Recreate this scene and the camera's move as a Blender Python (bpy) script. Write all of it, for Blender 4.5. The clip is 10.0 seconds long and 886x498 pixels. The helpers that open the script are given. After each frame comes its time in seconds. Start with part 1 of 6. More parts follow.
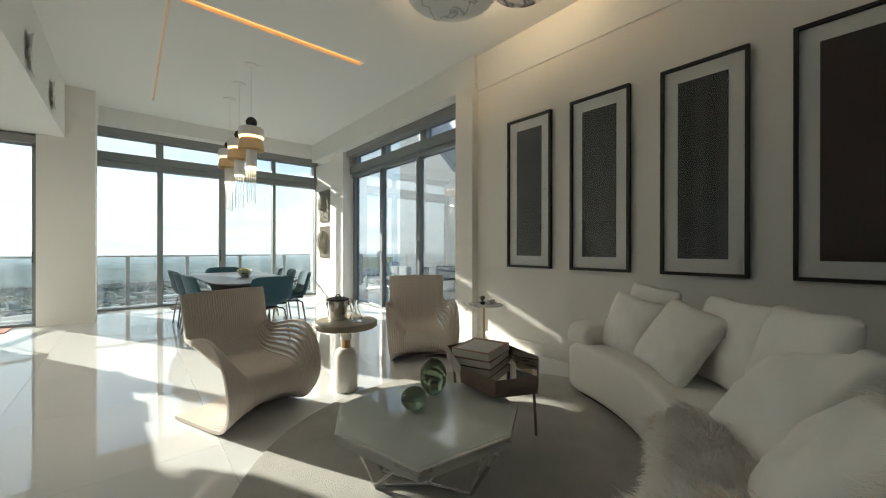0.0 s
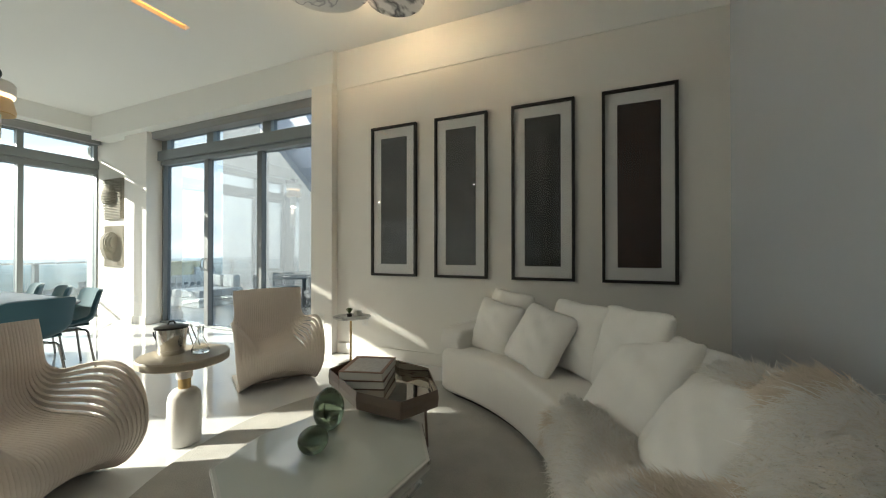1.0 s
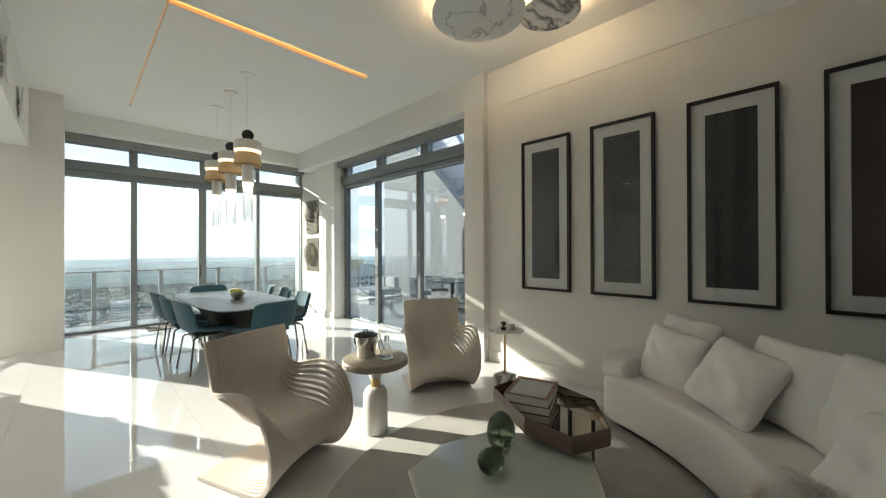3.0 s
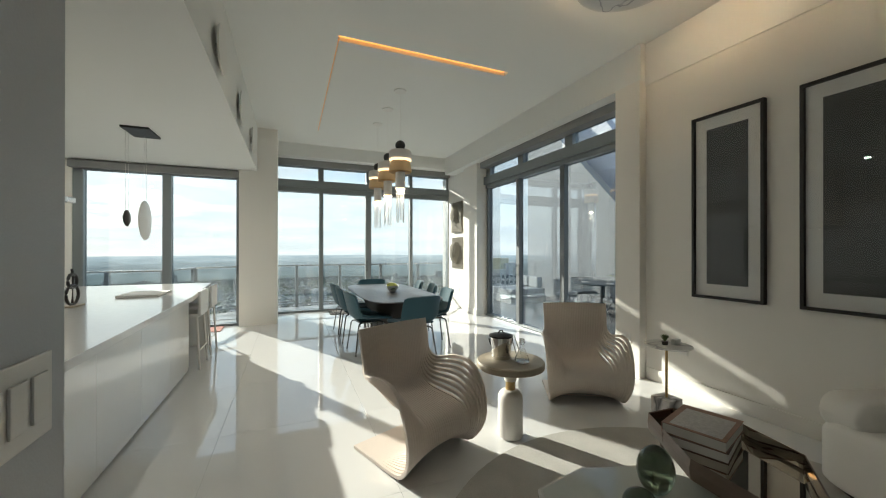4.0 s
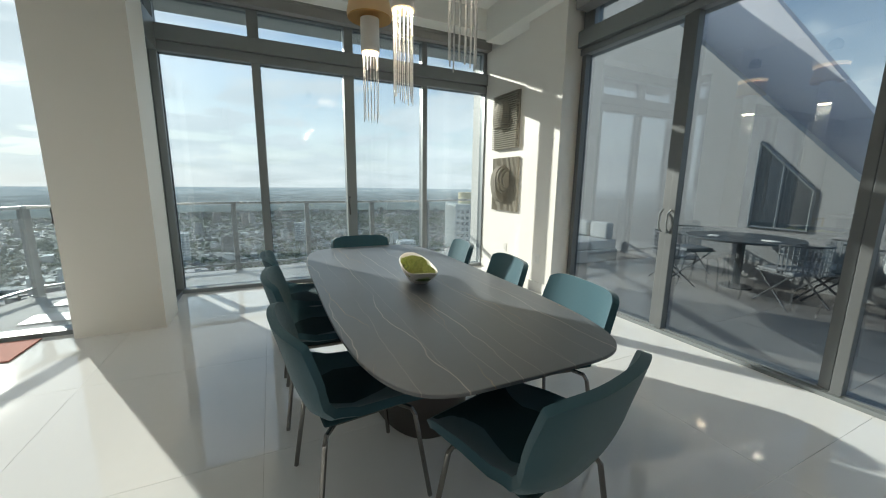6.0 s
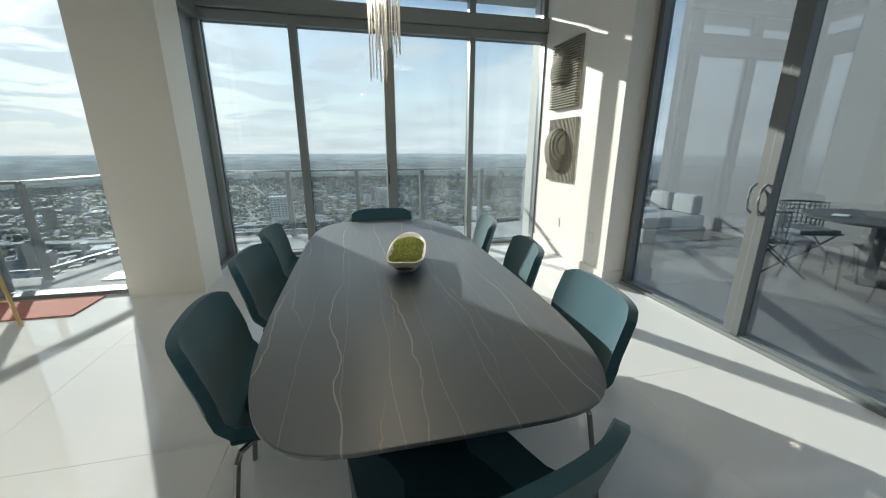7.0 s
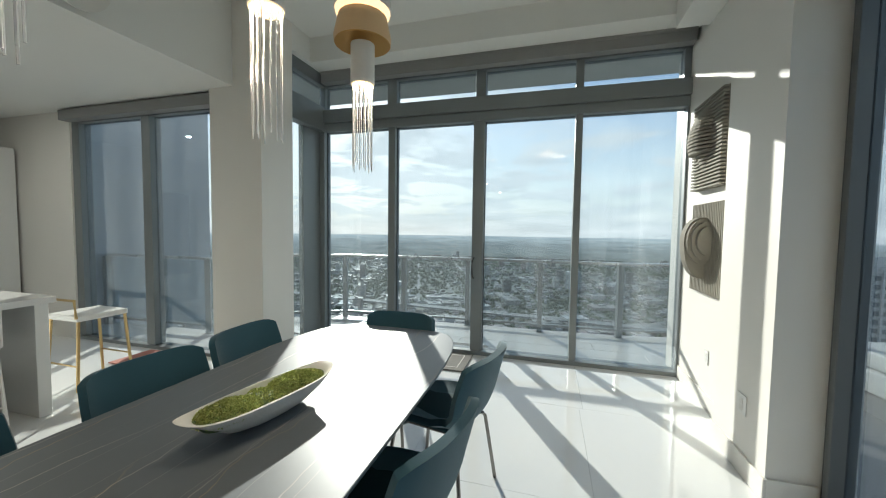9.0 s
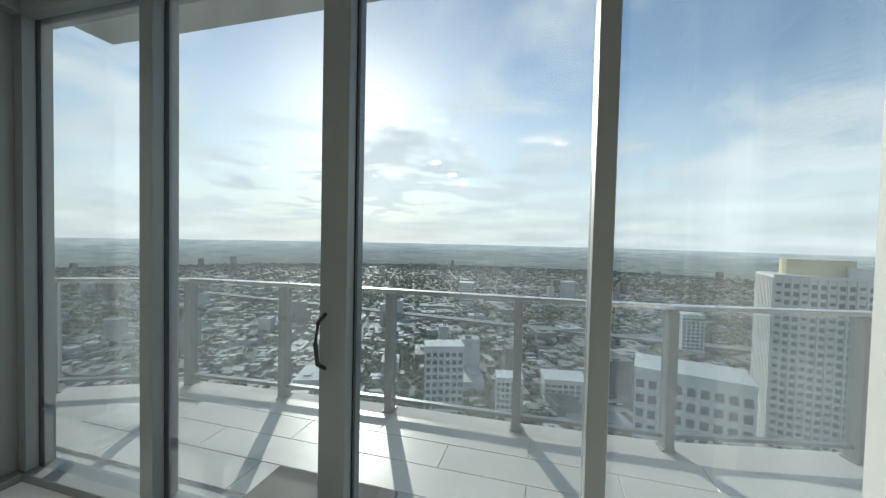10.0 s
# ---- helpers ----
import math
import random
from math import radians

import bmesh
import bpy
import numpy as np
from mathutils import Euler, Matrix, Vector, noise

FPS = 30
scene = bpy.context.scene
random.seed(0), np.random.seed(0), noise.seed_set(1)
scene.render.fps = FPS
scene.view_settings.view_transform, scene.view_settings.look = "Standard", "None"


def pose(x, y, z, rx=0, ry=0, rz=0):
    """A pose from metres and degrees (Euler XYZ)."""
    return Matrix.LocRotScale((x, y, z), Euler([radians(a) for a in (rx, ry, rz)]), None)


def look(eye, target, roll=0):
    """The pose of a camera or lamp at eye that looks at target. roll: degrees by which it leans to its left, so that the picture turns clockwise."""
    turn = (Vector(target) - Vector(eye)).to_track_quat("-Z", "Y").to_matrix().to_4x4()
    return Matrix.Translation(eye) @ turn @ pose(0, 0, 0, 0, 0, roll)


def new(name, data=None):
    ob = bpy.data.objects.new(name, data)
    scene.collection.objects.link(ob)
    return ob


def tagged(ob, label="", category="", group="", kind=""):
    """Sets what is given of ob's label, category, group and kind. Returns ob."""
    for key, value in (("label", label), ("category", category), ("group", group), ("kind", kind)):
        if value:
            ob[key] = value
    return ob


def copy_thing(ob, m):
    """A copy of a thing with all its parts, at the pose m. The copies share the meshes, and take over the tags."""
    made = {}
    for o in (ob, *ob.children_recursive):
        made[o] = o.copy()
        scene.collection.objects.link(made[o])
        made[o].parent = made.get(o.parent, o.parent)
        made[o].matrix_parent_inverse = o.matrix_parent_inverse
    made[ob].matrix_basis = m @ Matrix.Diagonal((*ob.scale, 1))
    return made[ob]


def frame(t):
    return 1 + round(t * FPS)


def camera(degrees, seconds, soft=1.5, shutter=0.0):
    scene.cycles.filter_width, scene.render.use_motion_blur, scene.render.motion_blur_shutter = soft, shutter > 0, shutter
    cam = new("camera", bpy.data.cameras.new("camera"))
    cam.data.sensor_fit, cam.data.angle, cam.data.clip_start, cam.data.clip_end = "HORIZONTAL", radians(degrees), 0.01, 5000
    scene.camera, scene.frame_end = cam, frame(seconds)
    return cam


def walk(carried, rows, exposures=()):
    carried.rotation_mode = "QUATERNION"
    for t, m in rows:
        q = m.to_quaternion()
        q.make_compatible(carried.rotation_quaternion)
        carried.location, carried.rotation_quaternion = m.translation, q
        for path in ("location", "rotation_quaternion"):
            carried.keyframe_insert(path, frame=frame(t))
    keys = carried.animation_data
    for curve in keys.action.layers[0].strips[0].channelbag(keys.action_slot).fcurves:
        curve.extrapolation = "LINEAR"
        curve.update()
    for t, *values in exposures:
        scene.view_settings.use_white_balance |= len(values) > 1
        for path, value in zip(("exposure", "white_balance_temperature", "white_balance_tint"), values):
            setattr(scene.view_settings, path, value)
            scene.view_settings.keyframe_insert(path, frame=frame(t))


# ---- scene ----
cam = camera(101.2, 10.0, soft=1.1)
PATH = [
    (0, (0.058, 0.164, 1.171), (1.363, 1.68, 1.17), 0.1),
    (0.5, (0.029, 0.364, 1.173), (1.659, 1.523, 1.181), 0.0),
    (1, (-0.086, 0.494, 1.238), (1.749, 1.291, 1.251), -0.0),
    (1.5, (-0.181, 0.558, 1.31), (1.713, 1.2, 1.321), -0.1),
    (2, (-0.239, 0.597, 1.354), (1.628, 1.316, 1.365), -0.1),
    (2.5, (-0.25, 0.617, 1.4), (1.457, 1.66, 1.403), -0.3),
    (3, (-0.231, 0.589, 1.411), (1.188, 1.998, 1.419), -0.2),
    (3.2, (-0.22, 0.575, 1.431), (1.065, 2.107, 1.431), -0.3),
    (4.5, (0.025, 0.783, 1.394), (0.31, 2.763, 1.399), 0.4),
    (4.7, (0.09, 1.175, 1.385), (0.197, 3.172, 1.387), 0.4),
    (5, (0.11, 2.004, 1.358), (0.348, 3.99, 1.358), 0.5),
    (5.2, (0.074, 2.62, 1.353), (0.591, 4.552, 1.348), 0.4),
    (5.5, (0.176, 3.565, 1.358), (0.991, 5.389, 1.27), 0.3),
    (5.7, (0.353, 4.043, 1.333), (1.212, 5.837, 1.124), 0.0),
    (7, (1.141, 4.452, 1.358), (1.577, 6.329, 0.823), 0.1),
    (7.5, (1.475, 4.503, 1.369), (1.517, 6.425, 0.815), 0.3),
    (8, (1.846, 4.623, 1.385), (1.513, 6.545, 0.943), 0.3),
    (8.5, (2.176, 4.846, 1.423), (1.658, 6.758, 1.148), 0.5),
    (9, (2.385, 5.212, 1.456), (1.83, 7.13, 1.352), 0.8),
    (9.5, (2.519, 6.156, 1.416), (2.103, 8.112, 1.375), 1.1),
    (9.7, (2.528, 6.868, 1.434), (2.159, 8.833, 1.392), 1.1),
    (9.8, (2.537, 7.245, 1.459), (2.15, 9.207, 1.403), 1.2),
    (10, (2.462, 7.98, 1.478), (1.931, 9.907, 1.421), 1.3),
]
walk(cam, [(t, look(eye, target, roll)) for t, eye, target, roll in PATH], [(0.0, 1.2, 6400, 2), (1.0, 1.6, 6400, 2), (2.0, 1.8, 6400, 2), (3.2, 1.22, 6400, 2), (4.5, 0.93, 6300, 3), (5.5, 0.69, 6200, 2), (7.5, 0.58, 6050, 2), (9.0, 0.62, 6050, 2), (10.0, 0.60, 6250, 3)])

# ---- world and sun ----
SUN_WAY = Vector((-0.449, 0.834, 0.326)).normalized()
SUN_EL = math.asin(SUN_WAY.z)
SUN_AZ = math.atan2(SUN_WAY.x, SUN_WAY.y)
world = bpy.data.worlds.new("sky")
scene.world = world
world.use_nodes = True
wn, wl = world.node_tree.nodes, world.node_tree.links
wn.clear()
w_out = wn.new("ShaderNodeOutputWorld")
w_bg = wn.new("ShaderNodeBackground")
w_sky = wn.new("ShaderNodeTexSky")
w_sky.sky_type = "NISHITA"
w_sky.sun_disc = False
w_sky.sun_elevation, w_sky.sun_rotation = SUN_EL, SUN_AZ
w_sky.altitude, w_sky.air_density, w_sky.dust_density = 100, 1.0, 0.35
w_bg.inputs["Strength"].default_value = 0.15
# thin banked clouds, flattened towards the horizon
w_tc = wn.new("ShaderNodeTexCoord")
w_sep = wn.new("ShaderNodeSeparateXYZ")
w_add = wn.new("ShaderNodeMath")
w_add.operation = "ADD"
w_add.inputs[1].default_value = 0.12
w_dx, w_dy = wn.new("ShaderNodeMath"), wn.new("ShaderNodeMath")
w_dx.operation = w_dy.operation = "DIVIDE"
w_com = wn.new("ShaderNodeCombineXYZ")
w_noise = wn.new("ShaderNodeTexNoise")
w_noise.inputs["Scale"].default_value = 1.0
w_noise.inputs["Detail"].default_value = 9.0
w_noise.inputs["Roughness"].default_value = 0.58
w_noise.inputs["Distortion"].default_value = 0.4
w_ramp = wn.new("ShaderNodeValToRGB")
w_ramp.color_ramp.elements[0].position, w_ramp.color_ramp.elements[1].position = 0.48, 0.63
w_low = wn.new("ShaderNodeMapRange")
w_low.inputs["From Min"].default_value, w_low.inputs["From Max"].default_value = 0.0, 0.42
w_low.inputs["To Min"].default_value, w_low.inputs["To Max"].default_value = 1.05, -0.12
w_max = wn.new("ShaderNodeMath")
w_max.operation = "ADD"
w_max.use_clamp = True
w_cap = wn.new("ShaderNodeMath")
w_cap.operation = "MULTIPLY"
w_cap.inputs[1].default_value = 0.95
w_mix = wn.new("ShaderNodeMix")
w_mix.data_type = "RGBA"
w_grey, w_tone, w_shade = wn.new("ShaderNodeTexNoise"), wn.new("ShaderNodeMapRange"), wn.new("ShaderNodeMix")
w_grey.inputs["Scale"].default_value, w_grey.inputs["Detail"].default_value = 0.7, 5.0
w_grey.inputs["Distortion"].default_value = 0.2
w_tone.inputs["From Min"].default_value, w_tone.inputs["From Max"].default_value = 0.30, 0.70
w_shade.data_type = "RGBA"
w_shade.inputs["A"].default_value, w_shade.inputs["B"].default_value = (5.0, 5.4, 5.75, 1), (7.2, 7.5, 7.7, 1)
wl.new(w_com.outputs[0], w_grey.inputs["Vector"])
wl.new(w_grey.outputs["Fac"], w_tone.inputs["Value"])
wl.new(w_tone.outputs["Result"], w_shade.inputs["Factor"])
wl.new(w_shade.outputs["Result"], w_mix.inputs["B"])
wl.new(w_tc.outputs["Generated"], w_sep.inputs[0])
wl.new(w_sep.outputs["Z"], w_add.inputs[0])
for node, axis in ((w_dx, "X"), (w_dy, "Y")):
    wl.new(w_sep.outputs[axis], node.inputs[0])
    wl.new(w_add.outputs[0], node.inputs[1])
wl.new(w_dx.outputs[0], w_com.inputs["X"])
wl.new(w_dy.outputs[0], w_com.inputs["Y"])
wl.new(w_com.outputs[0], w_noise.inputs["Vector"])
wl.new(w_noise.outputs["Fac"], w_ramp.inputs["Fac"])
wl.new(w_sep.outputs["Z"], w_low.inputs["Value"])
wl.new(w_ramp.outputs["Color"], w_max.inputs[0])
wl.new(w_low.outputs["Result"], w_max.inputs[1])
wl.new(w_max.outputs[0], w_cap.inputs[0])
wl.new(w_cap.outputs[0], w_mix.inputs["Factor"])
wl.new(w_sky.outputs["Color"], w_mix.inputs["A"])
wl.new(w_mix.outputs["Result"], w_bg.inputs["Color"])
wl.new(w_bg.outputs[0], w_out.inputs["Surface"])

sun_data = bpy.data.lights.new("sun", "SUN")
sun_data.energy, sun_data.angle, sun_data.color = 4.2, radians(0.55), (1.0, 0.93, 0.82)
sun = new("sun", sun_data)
sun.matrix_world = look((0, 0, 60), Vector((0, 0, 60)) - SUN_WAY)


# ---- materials ----
def mat(name, color, rough=0.5, metal=0.0, vary=0.06, scale=6.0, fine=60.0, bump=0.05, spec=0.5, coat=0.0, sheen=0.0, rvary=0.06):
    """A surface with broad and fine variation of colour, roughness and relief."""
    m = bpy.data.materials.new(name)
    m.use_nodes = True
    n, l = m.node_tree.nodes, m.node_tree.links
    b = n["Principled BSDF"]
    b.inputs["Metallic"].default_value = metal
    b.inputs["Specular IOR Level"].default_value = spec
    b.inputs["Coat Weight"].default_value = coat
    b.inputs["Coat Roughness"].default_value = 0.08
    b.inputs["Sheen Weight"].default_value = sheen
    tc = n.new("ShaderNodeTexCoord")
    broad, small = n.new("ShaderNodeTexNoise"), n.new("ShaderNodeTexNoise")
    broad.inputs["Scale"].default_value, broad.inputs["Detail"].default_value = scale, 4.0
    small.inputs["Scale"].default_value, small.inputs["Detail"].default_value = fine, 3.0
    l.new(tc.outputs["Object"], broad.inputs["Vector"])
    l.new(tc.outputs["Object"], small.inputs["Vector"])
    ramp = n.new("ShaderNodeMix")
    ramp.data_type = "RGBA"
    ramp.inputs["A"].default_value = (*[max(0, c * (1 - vary)) for c in color], 1)
    ramp.inputs["B"].default_value = (*[min(1, c * (1 + vary)) for c in color], 1)
    avg = n.new("ShaderNodeMath")
    avg.operation = "MULTIPLY_ADD"
    avg.inputs[1].default_value = 0.6
    half = n.new("ShaderNodeMath")
    half.operation = "MULTIPLY"
    half.inputs[1].default_value = 0.4
    l.new(small.outputs["Fac"], half.inputs[0])
    l.new(broad.outputs["Fac"], avg.inputs[0])
    l.new(half.outputs[0], avg.inputs[2])
    l.new(avg.outputs[0], ramp.inputs["Factor"])
    l.new(ramp.outputs["Result"], b.inputs["Base Color"])
    rr = n.new("ShaderNodeMapRange")
    rr.inputs["To Min"].default_value, rr.inputs["To Max"].default_value = max(0.0, rough - rvary), min(1.0, rough + rvary)
    l.new(broad.outputs["Fac"], rr.inputs["Value"])
    l.new(rr.outputs["Result"], b.inputs["Roughness"])
    if bump:
        bp = n.new("ShaderNodeBump")
        bp.inputs["Strength"].default_value, bp.inputs["Distance"].default_value = bump, 0.01
        l.new(small.outputs["Fac"], bp.inputs["Height"])
        l.new(bp.outputs["Normal"], b.inputs["Normal"])
    return m


def glow(name, color, strength):
    m = bpy.data.materials.new(name)
    m.use_nodes = True
    b = m.node_tree.nodes["Principled BSDF"]
    b.inputs["Base Color"].default_value = (*color, 1)
    b.inputs["Emission Color"].default_value = (*color, 1)
    b.inputs["Emission Strength"].default_value = strength
    return m


def pane_glass(name, tint, low, high, power=4.0, dust_haze=0.0):
    """Clear architectural glass: transparent, with a mirror sheen that rises towards grazing."""
    m = bpy.data.materials.new(name)
    m.use_nodes = True
    n, l = m.node_tree.nodes, m.node_tree.links
    n.remove(n["Principled BSDF"])
    tr, gl, mx = n.new("ShaderNodeBsdfTransparent"), n.new("ShaderNodeBsdfGlossy"), n.new("ShaderNodeMixShader")
    tr.inputs["Color"].default_value = (*tint, 1)
    gl.inputs["Roughness"].default_value = 0.0
    gl.inputs["Color"].default_value = (0.9, 0.95, 1.0, 1)
    lw = n.new("ShaderNodeLayerWeight")
    pw, mr = n.new("ShaderNodeMath"), n.new("ShaderNodeMapRange")
    pw.operation = "POWER"
    pw.inputs[1].default_value = power
    mr.inputs["To Min"].default_value, mr.inputs["To Max"].default_value = low, high
    l.new(lw.outputs["Facing"], pw.inputs[0])
    l.new(pw.outputs[0], mr.inputs["Value"])
    l.new(mr.outputs["Result"], mx.inputs["Fac"])
    l.new(tr.outputs[0], mx.inputs[1])
    l.new(gl.outputs[0], mx.inputs[2])
    out = mx.outputs[0]
    if dust_haze:
        # thin dust film in upright wiped streaks, sunlit from outside; doubles as distant haze
        tl, md, tc, mp, nz, rg = [n.new(k) for k in ("ShaderNodeBsdfTranslucent", "ShaderNodeMixShader", "ShaderNodeTexCoord", "ShaderNodeMapping", "ShaderNodeTexNoise", "ShaderNodeMapRange")]
        tl.inputs["Color"].default_value = (0.86, 0.90, 0.92, 1)
        mp.inputs["Scale"].default_value = (3.2, 3.2, 0.35)
        nz.inputs["Scale"].default_value, nz.inputs["Detail"].default_value = 1.0, 3.0
        rg.inputs["From Min"].default_value, rg.inputs["From Max"].default_value = 0.35, 0.75
        rg.inputs["To Min"].default_value, rg.inputs["To Max"].default_value = dust_haze * 0.6, dust_haze * 1.9
        l.new(tc.outputs["Object"], mp.inputs["Vector"])
        l.new(mp.outputs[0], nz.inputs["Vector"])
        l.new(nz.outputs["Fac"], rg.inputs["Value"])
        l.new(rg.outputs["Result"], md.inputs["Fac"])
        l.new(out, md.inputs[1])
        l.new(tl.outputs[0], md.inputs[2])
        out = md.outputs[0]
    l.new(out, n["Material Output"].inputs["Surface"])
    return m


def veined(name, base, vein, scale, rough, width=0.035, stretch=(1, 1, 1), second=None):
    """Polished stone with thin wandering veins over a faintly clouded ground."""
    m = mat(name, base, rough, vary=0.08, scale=3.0, fine=40.0, bump=0.0)
    n, l = m.node_tree.nodes, m.node_tree.links
    b = n["Principled BSDF"]
    ground = b.inputs["Base Color"].links[0].from_socket
    tc, mp = n.new("ShaderNodeTexCoord"), n.new("ShaderNodeMapping")
    mp.inputs["Scale"].default_value = stretch
    l.new(tc.outputs["Object"], mp.inputs["Vector"])
    for k, col in enumerate([vein] + ([second] if second else [])):
        nz, sub, ab, rp = n.new("ShaderNodeTexNoise"), n.new("ShaderNodeMath"), n.new("ShaderNodeMath"), n.new("ShaderNodeMapRange")
        nz.noise_dimensions = "4D"
        nz.inputs["W"].default_value = 3.1 * k
        nz.inputs["Scale"].default_value, nz.inputs["Detail"].default_value = scale * (1 + 0.6 * k), 3.0
        nz.inputs["Distortion"].default_value = 0.35
        sub.operation, ab.operation = "SUBTRACT", "ABSOLUTE"
        sub.inputs[1].default_value = 0.5
        rp.inputs["From Min"].default_value, rp.inputs["From Max"].default_value = 0.0, width
        rp.inputs["To Min"].default_value, rp.inputs["To Max"].default_value = 0.9, 0.0
        l.new(mp.outputs[0], nz.inputs["Vector"])
        l.new(nz.outputs["Fac"], sub.inputs[0])
        l.new(sub.outputs[0], ab.inputs[0])
        l.new(ab.outputs[0], rp.inputs["Value"])
        mx = n.new("ShaderNodeMix")
        mx.data_type = "RGBA"
        mx.inputs["B"].default_value = (*col, 1)
        l.new(rp.outputs["Result"], mx.inputs["Factor"])
        l.new(ground, mx.inputs["A"])
        ground = mx.outputs["Result"]
    l.new(ground, b.inputs["Base Color"])
    return m


WALL = mat("wall_paint", (0.82, 0.795, 0.745), 0.55, vary=0.02, scale=1.5, fine=140, bump=0.03, spec=0.3)
CEIL = mat("ceiling_paint", (0.82, 0.82, 0.79), 0.6, vary=0.015, scale=1.0, fine=160, bump=0.02, spec=0.3)
GREY_PAPER = mat("grey_wallcovering", (0.49, 0.51, 0.54), 0.5, vary=0.05, scale=2.0, fine=220, bump=0.08)
TILE = mat("polished_white_tile", (0.80, 0.805, 0.80), 0.035, vary=0.025, scale=1.2, fine=18, bump=0.0, rvary=0.02, spec=0.8)
WARM_WALL = mat("warm_reflected_wall", (0.52, 0.38, 0.27), 0.45, vary=0.2, scale=3, fine=40, bump=0.05)
SLAB = mat("grout_bed", (0.58, 0.58, 0.56), 0.8)
ALU = mat("grey_aluminium", (0.235, 0.255, 0.262), 0.42, metal=0.35, vary=0.04, scale=3, fine=90, bump=0.02)
ALU_DARK = mat("dark_gasket", (0.02, 0.021, 0.023), 0.6)
BLIND = mat("blind_box_grey", (0.27, 0.27, 0.265), 0.5, vary=0.03)
STEEL = mat("brushed_steel", (0.62, 0.61, 0.59), 0.28, metal=1.0, vary=0.05, scale=2, fine=120, bump=0.02)
GLASS = pane_glass("window_glass", (0.70, 0.72, 0.73), 0.03, 0.75, dust_haze=0.024)
PICTURE_GLASS = pane_glass("picture_glass", (0.98, 0.98, 0.98), 0.03, 0.6)
DOOR_GLASS = pane_glass("coated_door_glass", (0.70, 0.725, 0.745), 0.12, 0.80, 3.0)
RAIL_GLASS = pane_glass("rail_glass", (0.90, 0.94, 0.95), 0.03, 0.7)
STONE_TILE = mat("terrace_tile", (0.68, 0.665, 0.63), 0.35, vary=0.08, scale=2.5, fine=30, bump=0.05)
SLOPE = mat("lilac_cladding", (0.72, 0.70, 0.74), 0.5, vary=0.06, scale=0.8, fine=30)
WING_PALE = mat("pale_render", (0.36, 0.355, 0.35), 0.7, vary=0.05, scale=0.8, fine=30, bump=0.04)
WING_GLASS = mat("dark_wing_glass", (0.05, 0.06, 0.07), 0.06, vary=0.1, bump=0.0)
ROOF_PALE = mat("pale_soffit", (0.62, 0.62, 0.60), 0.7, vary=0.03)
BROWN_TILE = mat("brown_grey_tile", (0.27, 0.25, 0.23), 0.3, vary=0.10, scale=2, fine=30, bump=0.04)
FACADE = mat("facade_panel", (0.42, 0.45, 0.49), 0.6, vary=0.04, scale=0.8, fine=40)


# ---- mesh helpers ----
def bm_box(bm, x0, y0, z0, x1, y1, z1, bevel=0.0, seg=2, m=None):
    r = bmesh.ops.create_cube(bm, size=1.0)
    vs = r["verts"]
    bmesh.ops.scale(bm, vec=(abs(x1 - x0), abs(y1 - y0), abs(z1 - z0)), verts=vs)
    bmesh.ops.translate(bm, vec=((x0 + x1) / 2, (y0 + y1) / 2, (z0 + z1) / 2), verts=vs)
    if bevel:
        es = list({e for v in vs for e in v.link_edges})
        out = bmesh.ops.bevel(bm, geom=es, offset=bevel, segments=seg, profile=0.6, affect="EDGES")
        vs = list({v for f in out["faces"] for v in f.verts} | {v for v in vs if v.is_valid})
    if m is not None:
        bmesh.ops.transform(bm, matrix=m, verts=vs)
    return vs


def box(x0, y0, z0, x1, y1, z1, bevel=0.0, seg=2):
    bm = bmesh.new()
    bm_box(bm, x0, y0, z0, x1, y1, z1, bevel, seg)
    return bm


def loft(rings, closed=True, caps=True):
    """A skin through rings of equal length; each ring is a list of points."""
    bm = bmesh.new()
    vs = [[bm.verts.new(p) for p in r] for r in rings]
    k = len(rings[0])
    for a, b in zip(vs, vs[1:]):
        for i in range(k if closed else k - 1):
            j = (i + 1) % k
            bm.faces.new((a[i], a[j], b[j], b[i]))
    if caps and closed:
        bm.faces.new(list(reversed(vs[0])))
        bm.faces.new(vs[-1])
    bmesh.ops.recalc_face_normals(bm, faces=bm.faces)
    return bm


def lathe(profile, at=(0, 0, 0), n=32):
    """Turned about z: profile is (radius, height) from bottom to top."""
    rings = [[(at[0] + r * math.cos(a), at[1] + r * math.sin(a), at[2] + z) for a in (2 * math.pi * i / n for i in range(n))] for r, z in profile]
    return loft(rings)


def tube(path, r, n=10, flat=None):
    """A rod of radius r along a path; flat gives its second half-width."""
    pts = [Vector(p) for p in path]
    rings = []
    up = Vector((0, 0, 1))
    for i, p in enumerate(pts):
        d = (pts[min(i + 1, len(pts) - 1)] - pts[max(i - 1, 0)]).normalized()
        u = d.cross(up)
        if u.length < 1e-3:
            u = d.cross(Vector((0, 1, 0)))
        u.normalize()
        v = d.cross(u)
        rings.append([p + u * r * math.cos(a) + v * (flat or r) * math.sin(a) for a in (2 * math.pi * k / n for k in range(n))])
    return loft(rings)


